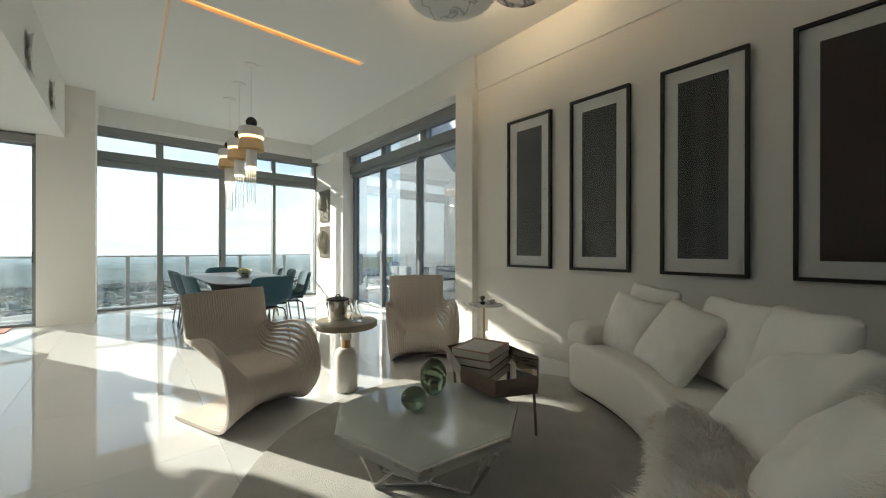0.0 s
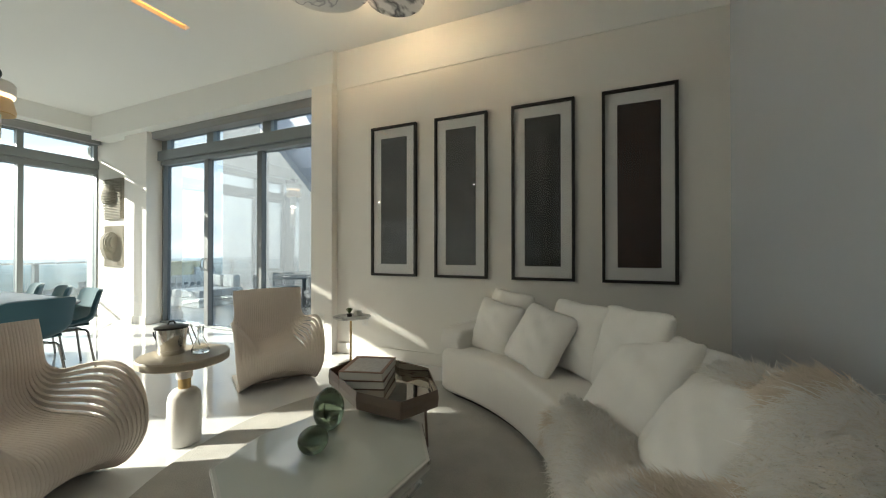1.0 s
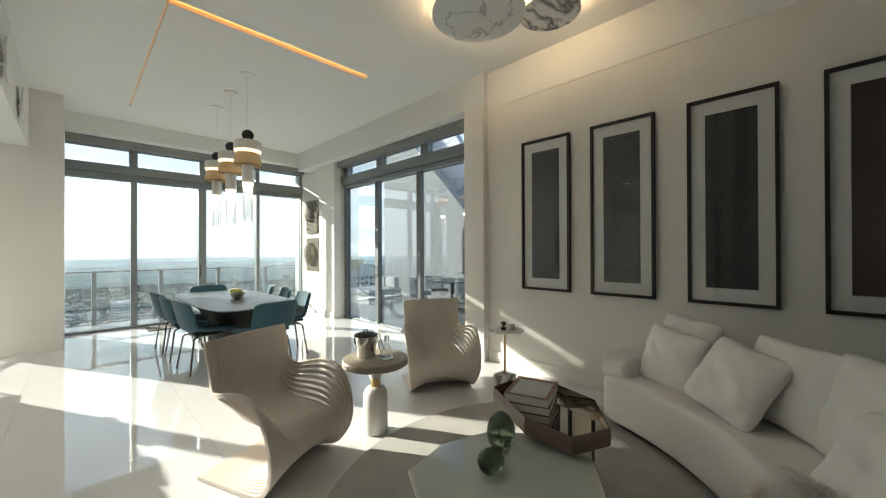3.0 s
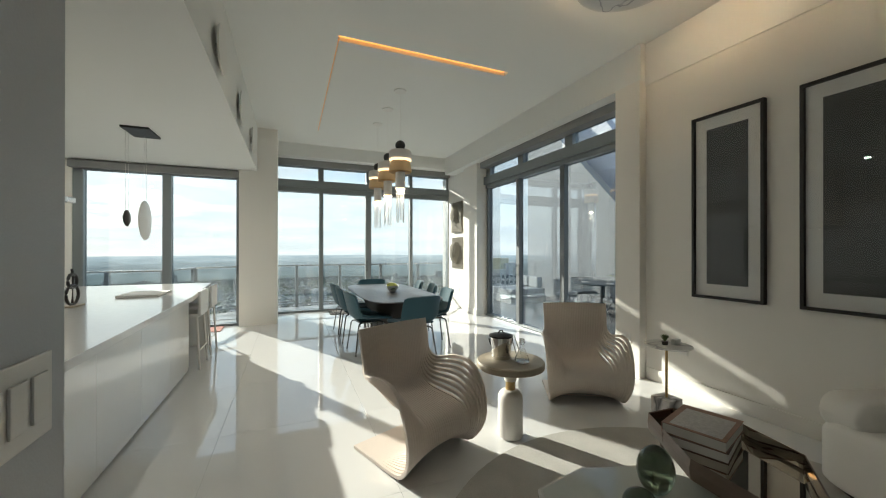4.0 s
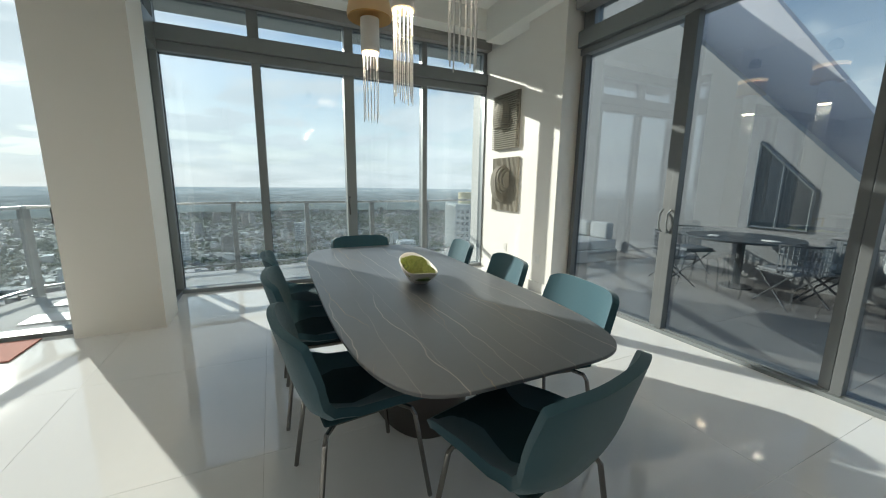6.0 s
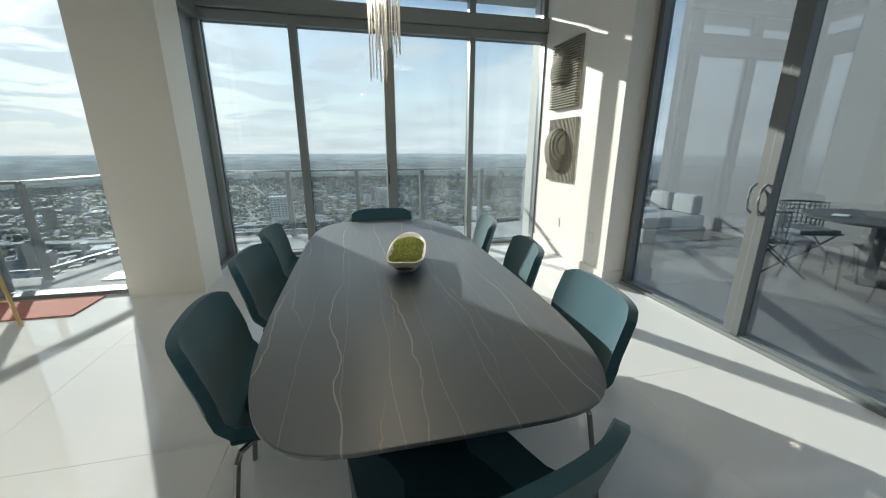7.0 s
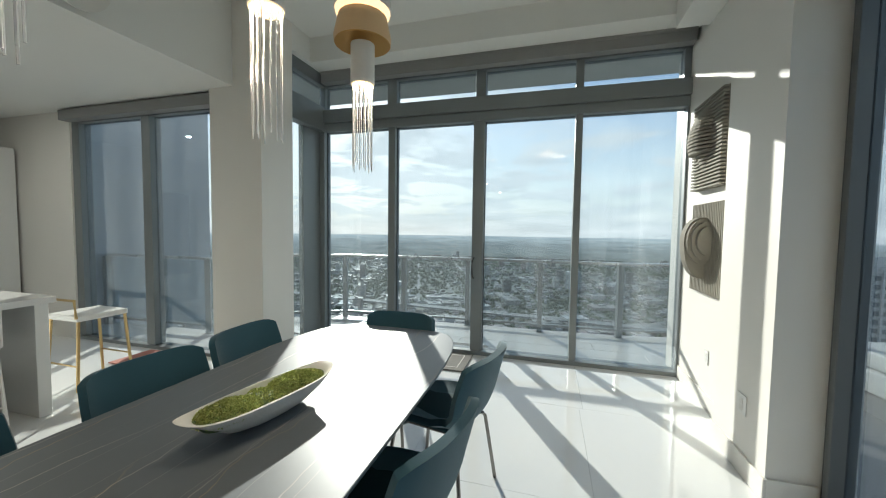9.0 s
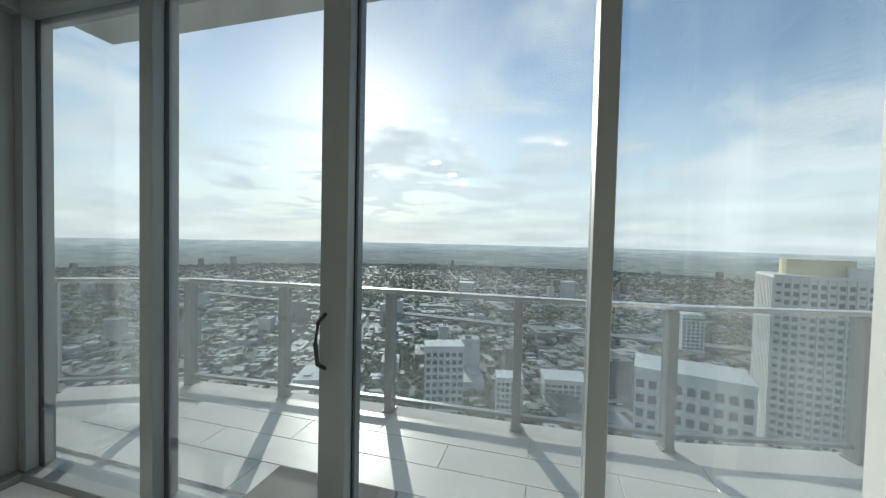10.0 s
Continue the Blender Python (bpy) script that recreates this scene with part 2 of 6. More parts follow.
def prism(outline, z0, z1, bevel=0.0, seg=2):
    bm = bmesh.new()
    lo = [bm.verts.new((x, y, z0)) for x, y in outline]
    hi = [bm.verts.new((x, y, z1)) for x, y in outline]
    bm.faces.new(list(reversed(lo)))
    top = bm.faces.new(hi)
    k = len(outline)
    for i in range(k):
        j = (i + 1) % k
        bm.faces.new((lo[i], lo[j], hi[j], hi[i]))
    bmesh.ops.recalc_face_normals(bm, faces=bm.faces)
    if bevel:
        es = [e for e in bm.edges if abs(e.verts[0].co.z - e.verts[1].co.z) < 1e-5]
        bmesh.ops.bevel(bm, geom=es, offset=bevel, segments=seg, profile=0.6, affect="EDGES")
    return bm


def solid(name, bm, material, smooth=False, angle=35):
    me = bpy.data.meshes.new(name)
    bm.to_mesh(me)
    bm.free()
    me.materials.append(material)
    if smooth:
        me.polygons.foreach_set("use_smooth", [True] * len(me.polygons))
        me.set_sharp_from_angle(angle=radians(angle))
    return new(name, me)


def part(name, bm, material, parent, label="", smooth=False, angle=35):
    ob = solid(name, bm, material, smooth, angle)
    ob.parent = parent
    if label:
        tagged(ob, label)
    return ob


def thing(name, label, category, group="", kind="", at=(0, 0, 0)):
    ob = new(name)
    ob.empty_display_size = 0.1
    ob.location = at
    return tagged(ob, label, category, group, kind)


def structure(name, bm, material, label, category="", smooth=False):
    return tagged(solid(name, bm, material, smooth), label, category or name.split("_")[0], kind="structure")


# ---- lamps that the room has ----
def lamp(name, kind, at, watts, color, size=0.2, down=True, spread=None):
    d = bpy.data.lights.new(name, kind)
    d.energy, d.color = watts, color
    if kind == "AREA":
        d.shape, d.size = "DISK", size
    else:
        d.shadow_soft_size = size
    o = new(name, d)
    o.matrix_world = look(at, (at[0], at[1] + 0.0001, at[2] + (-1 if down else 1)))
    return o


WARM_C, COOL_C = (1.0, 0.80, 0.58), (1.0, 0.93, 0.84)
for x, y, z in ((2.27, 2.62, 3.535), (2.76, 2.20, 3.585), (2.46, 2.02, 3.652)):
    lamp("halo_lamp", "AREA", (x, y, z), 2.2, WARM_C, 0.30, False)
for x, y in ((-1.27, 3.31), (-3.08, 4.60), (-3.08, 5.89), (-3.08, 7.16)):
    lamp("downlight_lamp", "AREA", (x, y, 2.855), 4, COOL_C, 0.09)
for y in (5.66, 6.40, 7.15):
    lamp("pendant_glow", "AREA", (1.325, y, 2.283), 3, WARM_C, 0.12)


# ---- large structure ----
CEIL_Z, SOFFIT_Z, KITCHEN_Z = 3.68, 3.27, 2.87
floor = structure("floor", box(-5.0, -3.0, -0.25, 3.95, 8.56, -0.012), SLAB, "polished white large-format tile floor", "floor")

# east side: picture wall, pier, wall above the sliding doors, sculpture wall
structure("wall_east", box(3.50, -0.46, 0, 3.95, 3.47, 3.22), WALL, "warm white painted wall hung with four pictures", "wall")
structure("pier_east", box(3.40, 3.47, 0, 3.95, 3.79, SOFFIT_Z), WALL, "white painted pier beside the sliding doors", "pier")
bm = box(3.488, -0.46, 3.22, 3.95, 3.47, CEIL_Z)
bm_box(bm, 3.42, 3.47, SOFFIT_Z, 3.95, 8.978, CEIL_Z)
bm_box(bm, 3.424, 8.982, 3.402, 3.95, 9.75, CEIL_Z)
bm_box(bm, 3.702, 8.982, SOFFIT_Z + 0.002, 3.95, 9.75, 3.398)
structure("soffit_east", bm, CEIL, "white painted bulkhead along the ceiling", "soffit")
bm = box(3.68, 8.20, 0, 3.95, 9.75, SOFFIT_Z)
bm_box(bm, 3.555, 7.55, 0, 3.95, 8.20, SOFFIT_Z)
structure("wall_sculptures", bm, WALL, "white painted wall with two relief sculptures", "wall")
structure("baseboard_sculptures", box(3.664, 8.216, 0, 3.68, 9.33, 0.13, 0.004), WALL, "white painted baseboard", "baseboard")
structure("baseboard_pier", box(3.539, 7.534, 0, 3.555, 8.216, 0.13, 0.004), WALL, "white painted baseboard", "baseboard")
structure("baseboard_reveal", box(3.555, 8.20, 0, 3.664, 8.216, 0.13, 0.004), WALL, "white painted baseboard", "baseboard")
structure("baseboard_return", box(3.555, 7.534, 0, 3.79, 7.55, 0.13, 0.004), WALL, "white painted baseboard", "baseboard")
structure("baseboard_east", box(3.484, -0.46, 0, 3.50, 3.455, 0.13, 0.004), WALL, "white painted baseboard", "baseboard")
structure("baseboard_pier_front", box(3.384, 3.455, 0, 3.40, 3.79, 0.13, 0.004), WALL, "white painted baseboard", "baseboard")

# south side and partition
structure("wall_south", box(-0.60, -0.66, 0, 3.95, -0.46, CEIL_Z), GREY_PAPER, "grey textured wallcovering", "wall")
structure("partition", box(-0.60, -0.46, 0, -0.46, 1.41, CEIL_Z), GREY_PAPER, "grey textured partition end with a light switch", "wall")
# unseen wall; its wood brown is made up to warm the hood's reflection
structure("wall_south_kitchen", box(-5.0, -3.2, 0, -0.60, -3.0, KITCHEN_Z), WARM_WALL, "unseen wall, made warm brown for the hood's reflection", "wall")
structure("wall_hall", box(-0.60, -3.0, 0, -0.46, -0.66, KITCHEN_Z), WALL, "white painted wall", "wall")
structure("wall_west", box(-5.2, -3.2, 0, -5.0, 8.55, KITCHEN_Z), WALL, "white painted wall", "wall")

# north side
structure("wall_north_kitchen", box(-5.0, 8.33, 0, -3.38, 8.55, KITCHEN_Z), WALL, "white painted wall beside the kitchen window", "wall")
structure("column", box(-1.0, 8.2, 0, -0.36, 8.66, CEIL_Z), WALL, "white painted structural column between two windows", "column")
bm = box(-0.62, 8.98, 3.40, 3.42, 9.60, CEIL_Z)
structure("soffit_north", bm, CEIL, "white painted bulkhead above the dining windows", "soffit")
structure("soffit_west", box(-0.62, 8.66, 3.40, -0.36, 8.98, CEIL_Z), CEIL, "white painted bulkhead above the corner glass", "soffit")

# ceilings: the high one has two slots cut into it for lines of light
bm = bmesh.new()
bm_box(bm, -0.70, -0.66, CEIL_Z, 3.95, 4.60, 4.0)
bm_box(bm, 2.45, 4.60, CEIL_Z, 3.95, 4.70, 4.0)
bm_box(bm, -0.70, 4.60, CEIL_Z, 0.345, 4.70, 4.0)
bm_box(bm, -0.70, 4.70, CEIL_Z, 0.345, 8.05, 4.0)
bm_box(bm, 0.365, 4.70, CEIL_Z, 3.95, 8.05, 4.0)
bm_box(bm, -0.70, 8.05, CEIL_Z, 3.95, 9.75, 4.0)
bm_box(bm, 0.30, 4.55, CEIL_Z + 0.09, 2.50, 4.75, 4.05)
bm_box(bm, 0.28, 4.75, CEIL_Z + 0.09, 0.44, 8.10, 4.05)
structure("ceiling", bm, CEIL, "high white plaster ceiling with two recessed slots of light", "ceiling")
structure("ceiling_kitchen", box(-5.2, -3.2, KITCHEN_Z, -0.70, 8.55, 3.1), CEIL, "lower white plaster ceiling over the kitchen", "ceiling")
structure("bulkhead", box(-0.85, -0.66, 3.1, -0.70, 8.66, 4.0), CEIL, "white bulkhead between low and high ceiling", "bulkhead")
bm = box(-0.70, -3.2, KITCHEN_Z, -0.46, -0.66, 3.1)
structure("ceiling_hall", bm, CEIL, "lower white plaster ceiling", "ceiling")


# ---- windows ----
def window(name, label):
    return tagged(new(name), label, "window", kind="structure")


def pane(parent, x0, y0, z0, x1, y1, z1, material):
    g = part("pane", box(x0, y0, z0, x1, y1, z1), material, parent)
    g.visible_shadow = False
    return g


# dining window, facing north: four tall panes with a transom row
win = window("window_1", "floor-to-ceiling grey aluminium window over the dining area")
NY = 9.40
LEFT, RIGHT = -0.50, 3.68
MULL = [(LEFT, -0.43), (0.47, 0.56), (1.53, 1.66), (2.63, 2.70), (3.66, 3.70)]
for k, (a, b) in enumerate(MULL):
    fr = part("mullion", box(a, NY - 0.04, 0.05, b, NY + 0.10, 2.70, 0.004), ALU, win)
    part("gasket", box(b, NY + 0.02, 0.05, b + 0.006, NY + 0.04, 2.70), ALU_DARK, win)
part("sill", box(LEFT, NY - 0.05, -0.11, 3.70, NY + 0.12, 0.045, 0.006), ALU, win)
part("transom", box(LEFT, NY - 0.05, 2.70, 3.70, NY + 0.12, 2.80, 0.006), ALU, win)
part("transom_beam", box(LEFT, NY - 0.08, 2.805, 3.70, NY + 0.12, 2.965, 0.008), ALU, win)
part("head", box(LEFT, NY - 0.04, 3.26, 3.70, NY + 0.10, 3.40, 0.004), ALU, win)
for a, b in ((LEFT, -0.43), (0.45, 0.57), (1.55, 1.66), (2.62, 2.70), (3.62, 3.68)):
    part("transom_post", box(a, NY - 0.03, 2.965, b, NY + 0.09, 3.26, 0.003), ALU, win)
for (_, a), (b, _) in zip(MULL, MULL[1:]):
    pane(win, a, NY + 0.025, 0.045, b, NY + 0.035, 2.70, GLASS)
    pane(win, a, NY + 0.025, 2.965, b, NY + 0.035, 3.26, GLASS)
part("handle", tube([(1.56, NY - 0.038, 0.90), (1.55, NY - 0.08, 0.93), (1.545, NY - 0.09, 1.02), (1.55, NY - 0.08, 1.11), (1.56, NY - 0.038, 1.14)], 0.009, 8), ALU_DARK, win, "dark curved pull handle", True)
blind = thing("blind_box", "grey aluminium roller-blind box above the window", "blind")
part("box", box(-0.40, NY - 0.16, 3.27, 3.68, NY - 0.05, 3.40, 0.006), BLIND, blind)
part("lip", box(-0.40, NY - 0.17, 3.37, 3.68, NY - 0.155, 3.41, 0.003), BLIND, blind)

# corner glass, facing west
win = window("window_2", "narrow grey aluminium corner window facing the terrace")
part("mullion", box(-0.57, 9.03, 0.05, -0.503, NY + 0.10, 3.0, 0.004), ALU, win)
part("mullion", box(-0.52, 8.66, 0.05, -0.44, 8.70, 3.0, 0.004), ALU, win)
part("sill", box(-0.54, 8.66, -0.11, -0.44, 9.40, 0.045, 0.004), ALU, win)
part("transom", box(-0.54, 8.66, 2.70, -0.42, 9.35, 3.0, 0.006), ALU, win)
part("head", box(-0.54, 8.66, 3.26, -0.42, 9.40, 3.40, 0.004), ALU, win)
pane(win, -0.525, 8.70, 0.045, -0.515, 9.03, 2.70, GLASS)
pane(win, -0.495, 8.70, 3.0, -0.485, 9.35, 3.26, GLASS)

# kitchen window, facing north: two panes
win = window("window_3", "two-pane grey aluminium kitchen window to the terrace")
KY = 8.40
for a, b in ((-3.38, -3.25), (-2.19, -2.06), (-1.06, -1.0)):
    part("mullion", box(a, KY - 0.05, 0.05, b, KY + 0.08, 2.72, 0.004), ALU, win)
part("sill", box(-3.38, KY - 0.06, -0.11, -1.0, KY + 0.10, 0.04, 0.005), ALU, win)
part("head", box(-3.38, KY - 0.05, 2.72, -1.0, KY + 0.08, KITCHEN_Z, 0.005), ALU, win)
pane(win, -3.25, KY + 0.01, 0.04, -2.19, KY + 0.02, 2.72, GLASS)
pane(win, -2.06, KY + 0.01, 0.04, -1.06, KY + 0.02, 2.72, GLASS)
part("handle", tube([(-1.05, KY - 0.05, 0.95), (-1.05, KY - 0.09, 0.98), (-1.05, KY - 0.09, 1.08), (-1.05, KY - 0.05, 1.11)], 0.008, 8), ALU_DARK, win, "dark pull handle", True)
blind = thing("blind_box", "grey roller-blind box above the kitchen window", "blind")
part("box", box(-3.40, KY - 0.17, 2.73, -1.0, KY - 0.055, KITCHEN_Z - 0.02, 0.006), BLIND, blind)

# sliding doors, facing east
win = window("door_1", "grey aluminium sliding glass doors with transom lights")
SX = 3.82
posts = [(3.79, 3.86), (5.10, 5.22), (6.30, 6.43), (7.47, 7.55)]
DOOR_ALU = mat("dark_door_aluminium", (0.15, 0.16, 0.165), 0.45, metal=0.25, vary=0.04)
for k, (a, b) in enumerate(posts):
    part("mullion", box(SX - 0.04, a, 0.03, SX + 0.04, (a + b) / 2 - 0.004, 2.735, 0.004), DOOR_ALU, win)
    part("mullion", box(SX - 0.02, (a + b) / 2 + 0.004, 0.03, SX + 0.10, b, 2.735, 0.004), DOOR_ALU, win)
    part("gasket", box(SX + 0.0, b, 0.03, SX + 0.02, b + 0.006, 2.735), ALU_DARK, win)
part("track", box(SX - 0.06, 3.79, -0.11, SX + 0.13, 7.55, 0.03, 0.004), ALU, win)
part("track_rib", box(SX - 0.03, 3.79, 0.03, SX - 0.015, 7.55, 0.042), ALU, win)
part("transom", box(SX - 0.05, 3.79, 2.735, SX + 0.12, 7.55, 2.80, 0.005), ALU, win)
part("transom_beam", box(SX - 0.10, 3.79, 2.805, SX + 0.12, 7.55, 2.97, 0.006), ALU, win)
part("head", box(SX - 0.04, 3.79, 3.20, SX + 0.12, 7.55, SOFFIT_Z, 0.004), ALU, win)
for a, b in ((3.79, 3.86), (4.93, 5.10), (6.20, 6.36), (7.40, 7.55)):
    part("transom_post", box(SX - 0.03, a, 2.97, SX + 0.09, b, 3.20, 0.003), ALU, win)
for (_, a), (b, _) in zip(posts, posts[1:]):
    pane(win, SX + 0.025, a, 0.03, SX + 0.035, b, 2.735, DOOR_GLASS)
    pane(win, SX + 0.025, a, 2.97, SX + 0.035, b, 3.20, DOOR_GLASS)
for y in (6.33, 6.40):
    part("handle", tube([(SX - 0.045, y, 0.93), (SX - 0.085, y, 0.96), (SX - 0.095, y, 1.03), (SX - 0.085, y, 1.10), (SX - 0.045, y, 1.13)], 0.008, 8), ALU, win, "curved metal pull handle", True)
blind = thing("blind_box", "grey roller-blind box above the sliding doors", "blind")
part("box", box(3.61, 3.80, 3.15, SX - 0.045, 7.50, SOFFIT_Z - 0.002, 0.006), BLIND, blind)
part("lip", box(3.60, 3.80, 3.235, 3.615, 7.50, 3.265, 0.002), BLIND, blind)

# lines of light in the ceiling slots
AMBER = glow("amber_led", (1.0, 0.42, 0.10), 0.75)
AMBER_DIM = glow("dim_amber_led", (1.0, 0.6, 0.32), 0.05)
for k, b in enumerate(((0.34, 4.66, CEIL_Z + 0.035, 2.43, 4.685, CEIL_Z + 0.06), (0.347, 4.74, CEIL_Z + 0.02, 0.363, 8.0, CEIL_Z + 0.04))):
    led = thing("strip_light", "amber line of light recessed in the ceiling", "strip light")
    part("diffuser", box(*b), (AMBER, AMBER_DIM)[k], led)

# ---- terrace and distance ----
floor_bay = structure("floor_bay", box(-0.54, 8.56, -0.25, 3.95, 9.45, -0.012), SLAB, "polished white tile floor in the window bay", "floor")
RAIL = [(-4.36, 9.30), (-3.30, 9.36), (-2.45, 9.40), (-2.15, 10.40), (-1.08, 10.95), (0.02, 11.03), (1.13, 11.08), (2.28, 11.10), (3.43, 11.16), (4.77, 11.42), (6.3, 11.9)]
outline = [(-4.42, 8.56), (-4.42, 9.4)] + [(x - 0.02, y + 0.10) for x, y in RAIL] + [(9.5, 12.6), (11.5, 12.6), (11.5, -3.0), (3.96, -3.0), (3.96, 8.56)]
terrace = structure("terrace", prism(outline, -0.45, -0.124), SLAB, "pale tiled terrace outside the windows", "terrace")
structure("terrace_roof", box(-2.6, 9.76, 3.72, 4.5, 11.20, 4.0), ROOF_PALE, "pale slab roof over the terrace", "roof")
structure("wing_wall", box(-4.62, 8.56, -0.45, -4.42, 11.17, 4.2), FACADE, "blue-grey outside wall beside the terrace", "wall")

rail = thing("balcony_rail", "grey metal balcony rail with glass panels", "railing")
for k, (x, y) in enumerate(RAIL):
    a = RAIL[max(0, k - 1)]
    b = RAIL[min(len(RAIL) - 1, k + 1)]
    turn = math.degrees(math.atan2(b[1] - a[1], b[0] - a[0]))
    bm = bmesh.new()
    bm_box(bm, -0.035, -0.07, -0.124, 0.035, 0.05, 0.97, 0.004, 1, pose(x, y, 0, 0, 0, turn))
    bm_box(bm, -0.05, -0.06, -0.124, 0.05, 0.06, -0.11, 0, 1, pose(x, y, 0, 0, 0, turn))
    part("post", bm, ALU, rail)
for (x0, y0), (x1, y1) in zip(RAIL, RAIL[1:]):
    d = math.hypot(x1 - x0, y1 - y0)
    m = pose(x0, y0, 0, 0, 0, math.degrees(math.atan2(y1 - y0, x1 - x0)))
    bm = bmesh.new()
    bm_box(bm, -0.01, -0.05, 0.97, d + 0.01, 0.05, 1.005, 0.006, 2, m)
    part("handrail", bm, STEEL, rail, "satin metal handrail")
    bm = bmesh.new()
    bm_box(bm, 0.03, -0.03, -0.03, d - 0.03, 0.03, 0.0, 0.004, 1, m)
    part("bottom_bar", bm, ALU, rail)
    bm = bmesh.new()
    bm_box(bm, 0.04, -0.006, 0.0, d - 0.04, 0.006, 0.95, 0, 1, m)
    g = part("glass_panel", bm, RAIL_GLASS, rail, "clear glass panel")
    g.visible_shadow = False

# neighbouring wing past the east terrace: a gabled wall, a taller slope behind it
def slope_wall(name, x0, x1, prof, material, label):
    bm = bmesh.new()
    lo = [bm.verts.new((x0, y, z)) for y, z in prof]
    hi = [bm.verts.new((x1, y, z)) for y, z in prof]
    bm.faces.new(lo)
    bm.faces.new(list(reversed(hi)))
    for k in range(len(prof)):
        j = (k + 1) % len(prof)
        bm.faces.new((lo[j], lo[k], hi[k], hi[j]))
    bmesh.ops.recalc_face_normals(bm, faces=bm.faces)
    return structure(name, bm, material, label, "wall")


wing = slope_wall("wing_gable", 7.5, 7.8, [(11.2, -0.124), (11.2, 6.5), (6.04, 1.12), (5.83, 0.90), (5.83, -0.124)], WING_PALE, "pale grey rendered gable wall with a sloping top")
slope_wall("sloping_wall", 8.2, 8.5, [(11.2, -0.124), (11.2, 7.6), (9.2, 6.2), (5.96, 1.52), (5.53, 0.90), (5.53, -0.124)], SLOPE, "lilac-grey cladding wall with a steep sloping edge")
bm = bmesh.new()
wo = [(6.74, 0.72), (7.46, 0.72), (7.46, 2.03), (6.74, 1.30)]
va = [bm.verts.new((7.482, y, z)) for y, z in wo]
vb = [bm.verts.new((7.499, y, z)) for y, z in wo]
bm.faces.new(va)
for k in range(4):
    bm.faces.new((va[k], va[(k + 1) % 4], vb[(k + 1) % 4], vb[k]))
bmesh.ops.recalc_face_normals(bm, faces=bm.faces)
ww = part("wing_window", bm, WING_GLASS, wing, "dark window with a sloping head")
for (ya, za), (yb, zb) in zip(wo, wo[1:] + wo[:1]):
    part("window_frame", tube([(7.478, ya, za), (7.478, yb, zb)], 0.022, 4), ALU, ww)
part("window_frame", tube([(7.478, 7.12, 0.72), (7.478, 7.12, 1.68)], 0.016, 4), ALU, ww)
db = thing("daybed", "white outdoor daybed with loose cushions", "daybed")
part("base", box(5.5, 9.2, -0.11, 6.7, 10.3, 0.12, 0.03), ROOF_PALE, db)
part("mattress", box(5.52, 9.22, 0.12, 6.68, 10.28, 0.30, 0.05, 3), ROOF_PALE, db, "", True)
for k in range(2):
    part("back_cushion", box(6.45, 9.28 + 0.5 * k, 0.30, 6.65, 9.72 + 0.5 * k, 0.62, 0.06, 3), ROOF_PALE, db, "", True)

PARAPET = mat("parapet_render", (0.55, 0.55, 0.54), 0.7, vary=0.05)
structure("parapet_east", box(11.3, -3.0, -0.124, 11.5, 12.5, 0.75), PARAPET, "pale rendered terrace parapet", "parapet")

# ground far below, and the distance with its painted haze
def city_ground():
    m = bpy.data.materials.new("suburban_ground")
    m.use_nodes = True
    n, l = m.node_tree.nodes, m.node_tree.links
    b = n["Principled BSDF"]
    b.inputs["Roughness"].default_value = 0.9
    tc = n.new("ShaderNodeTexCoord")
    col = None
    for scale, lo, hi, a, c in ((0.006, 0.40, 0.62, (0.11, 0.135, 0.10), (0.16, 0.18, 0.14)), (0.035, 0.52, 0.60, None, (0.14, 0.145, 0.14)), (0.16, 0.60, 0.66, None, (0.30, 0.31, 0.31)), (0.4, 0.66, 0.72, None, (0.42, 0.41, 0.39))):
        nz, rp, mx = n.new("ShaderNodeTexNoise"), n.new("ShaderNodeMapRange"), n.new("ShaderNodeMix")
        nz.inputs["Scale"].default_value, nz.inputs["Detail"].default_value = scale, 6.0
        rp.inputs["From Min"].default_value, rp.inputs["From Max"].default_value = lo, hi
        mx.data_type = "RGBA"
        l.new(tc.outputs["Object"], nz.inputs["Vector"])
        l.new(nz.outputs["Fac"], rp.inputs["Value"])
        l.new(rp.outputs["Result"], mx.inputs["Factor"])
        if col is None:
            mx.inputs["A"].default_value = (*a, 1)
        else:
            l.new(col, mx.inputs["A"])
        mx.inputs["B"].default_value = (*c, 1)
        col = mx.outputs["Result"]
    l.new(col, b.inputs["Base Color"])
    return m


DEEP = -135.0
n_seg = 64
bm = prism([(4600 * math.cos(2 * math.pi * k / n_seg), 4600 * math.sin(2 * math.pi * k / n_seg)) for k in range(n_seg)], DEEP - 2, DEEP)
structure("ground", bm, city_ground(), "suburban ground far below with trees and roofs", "ground")

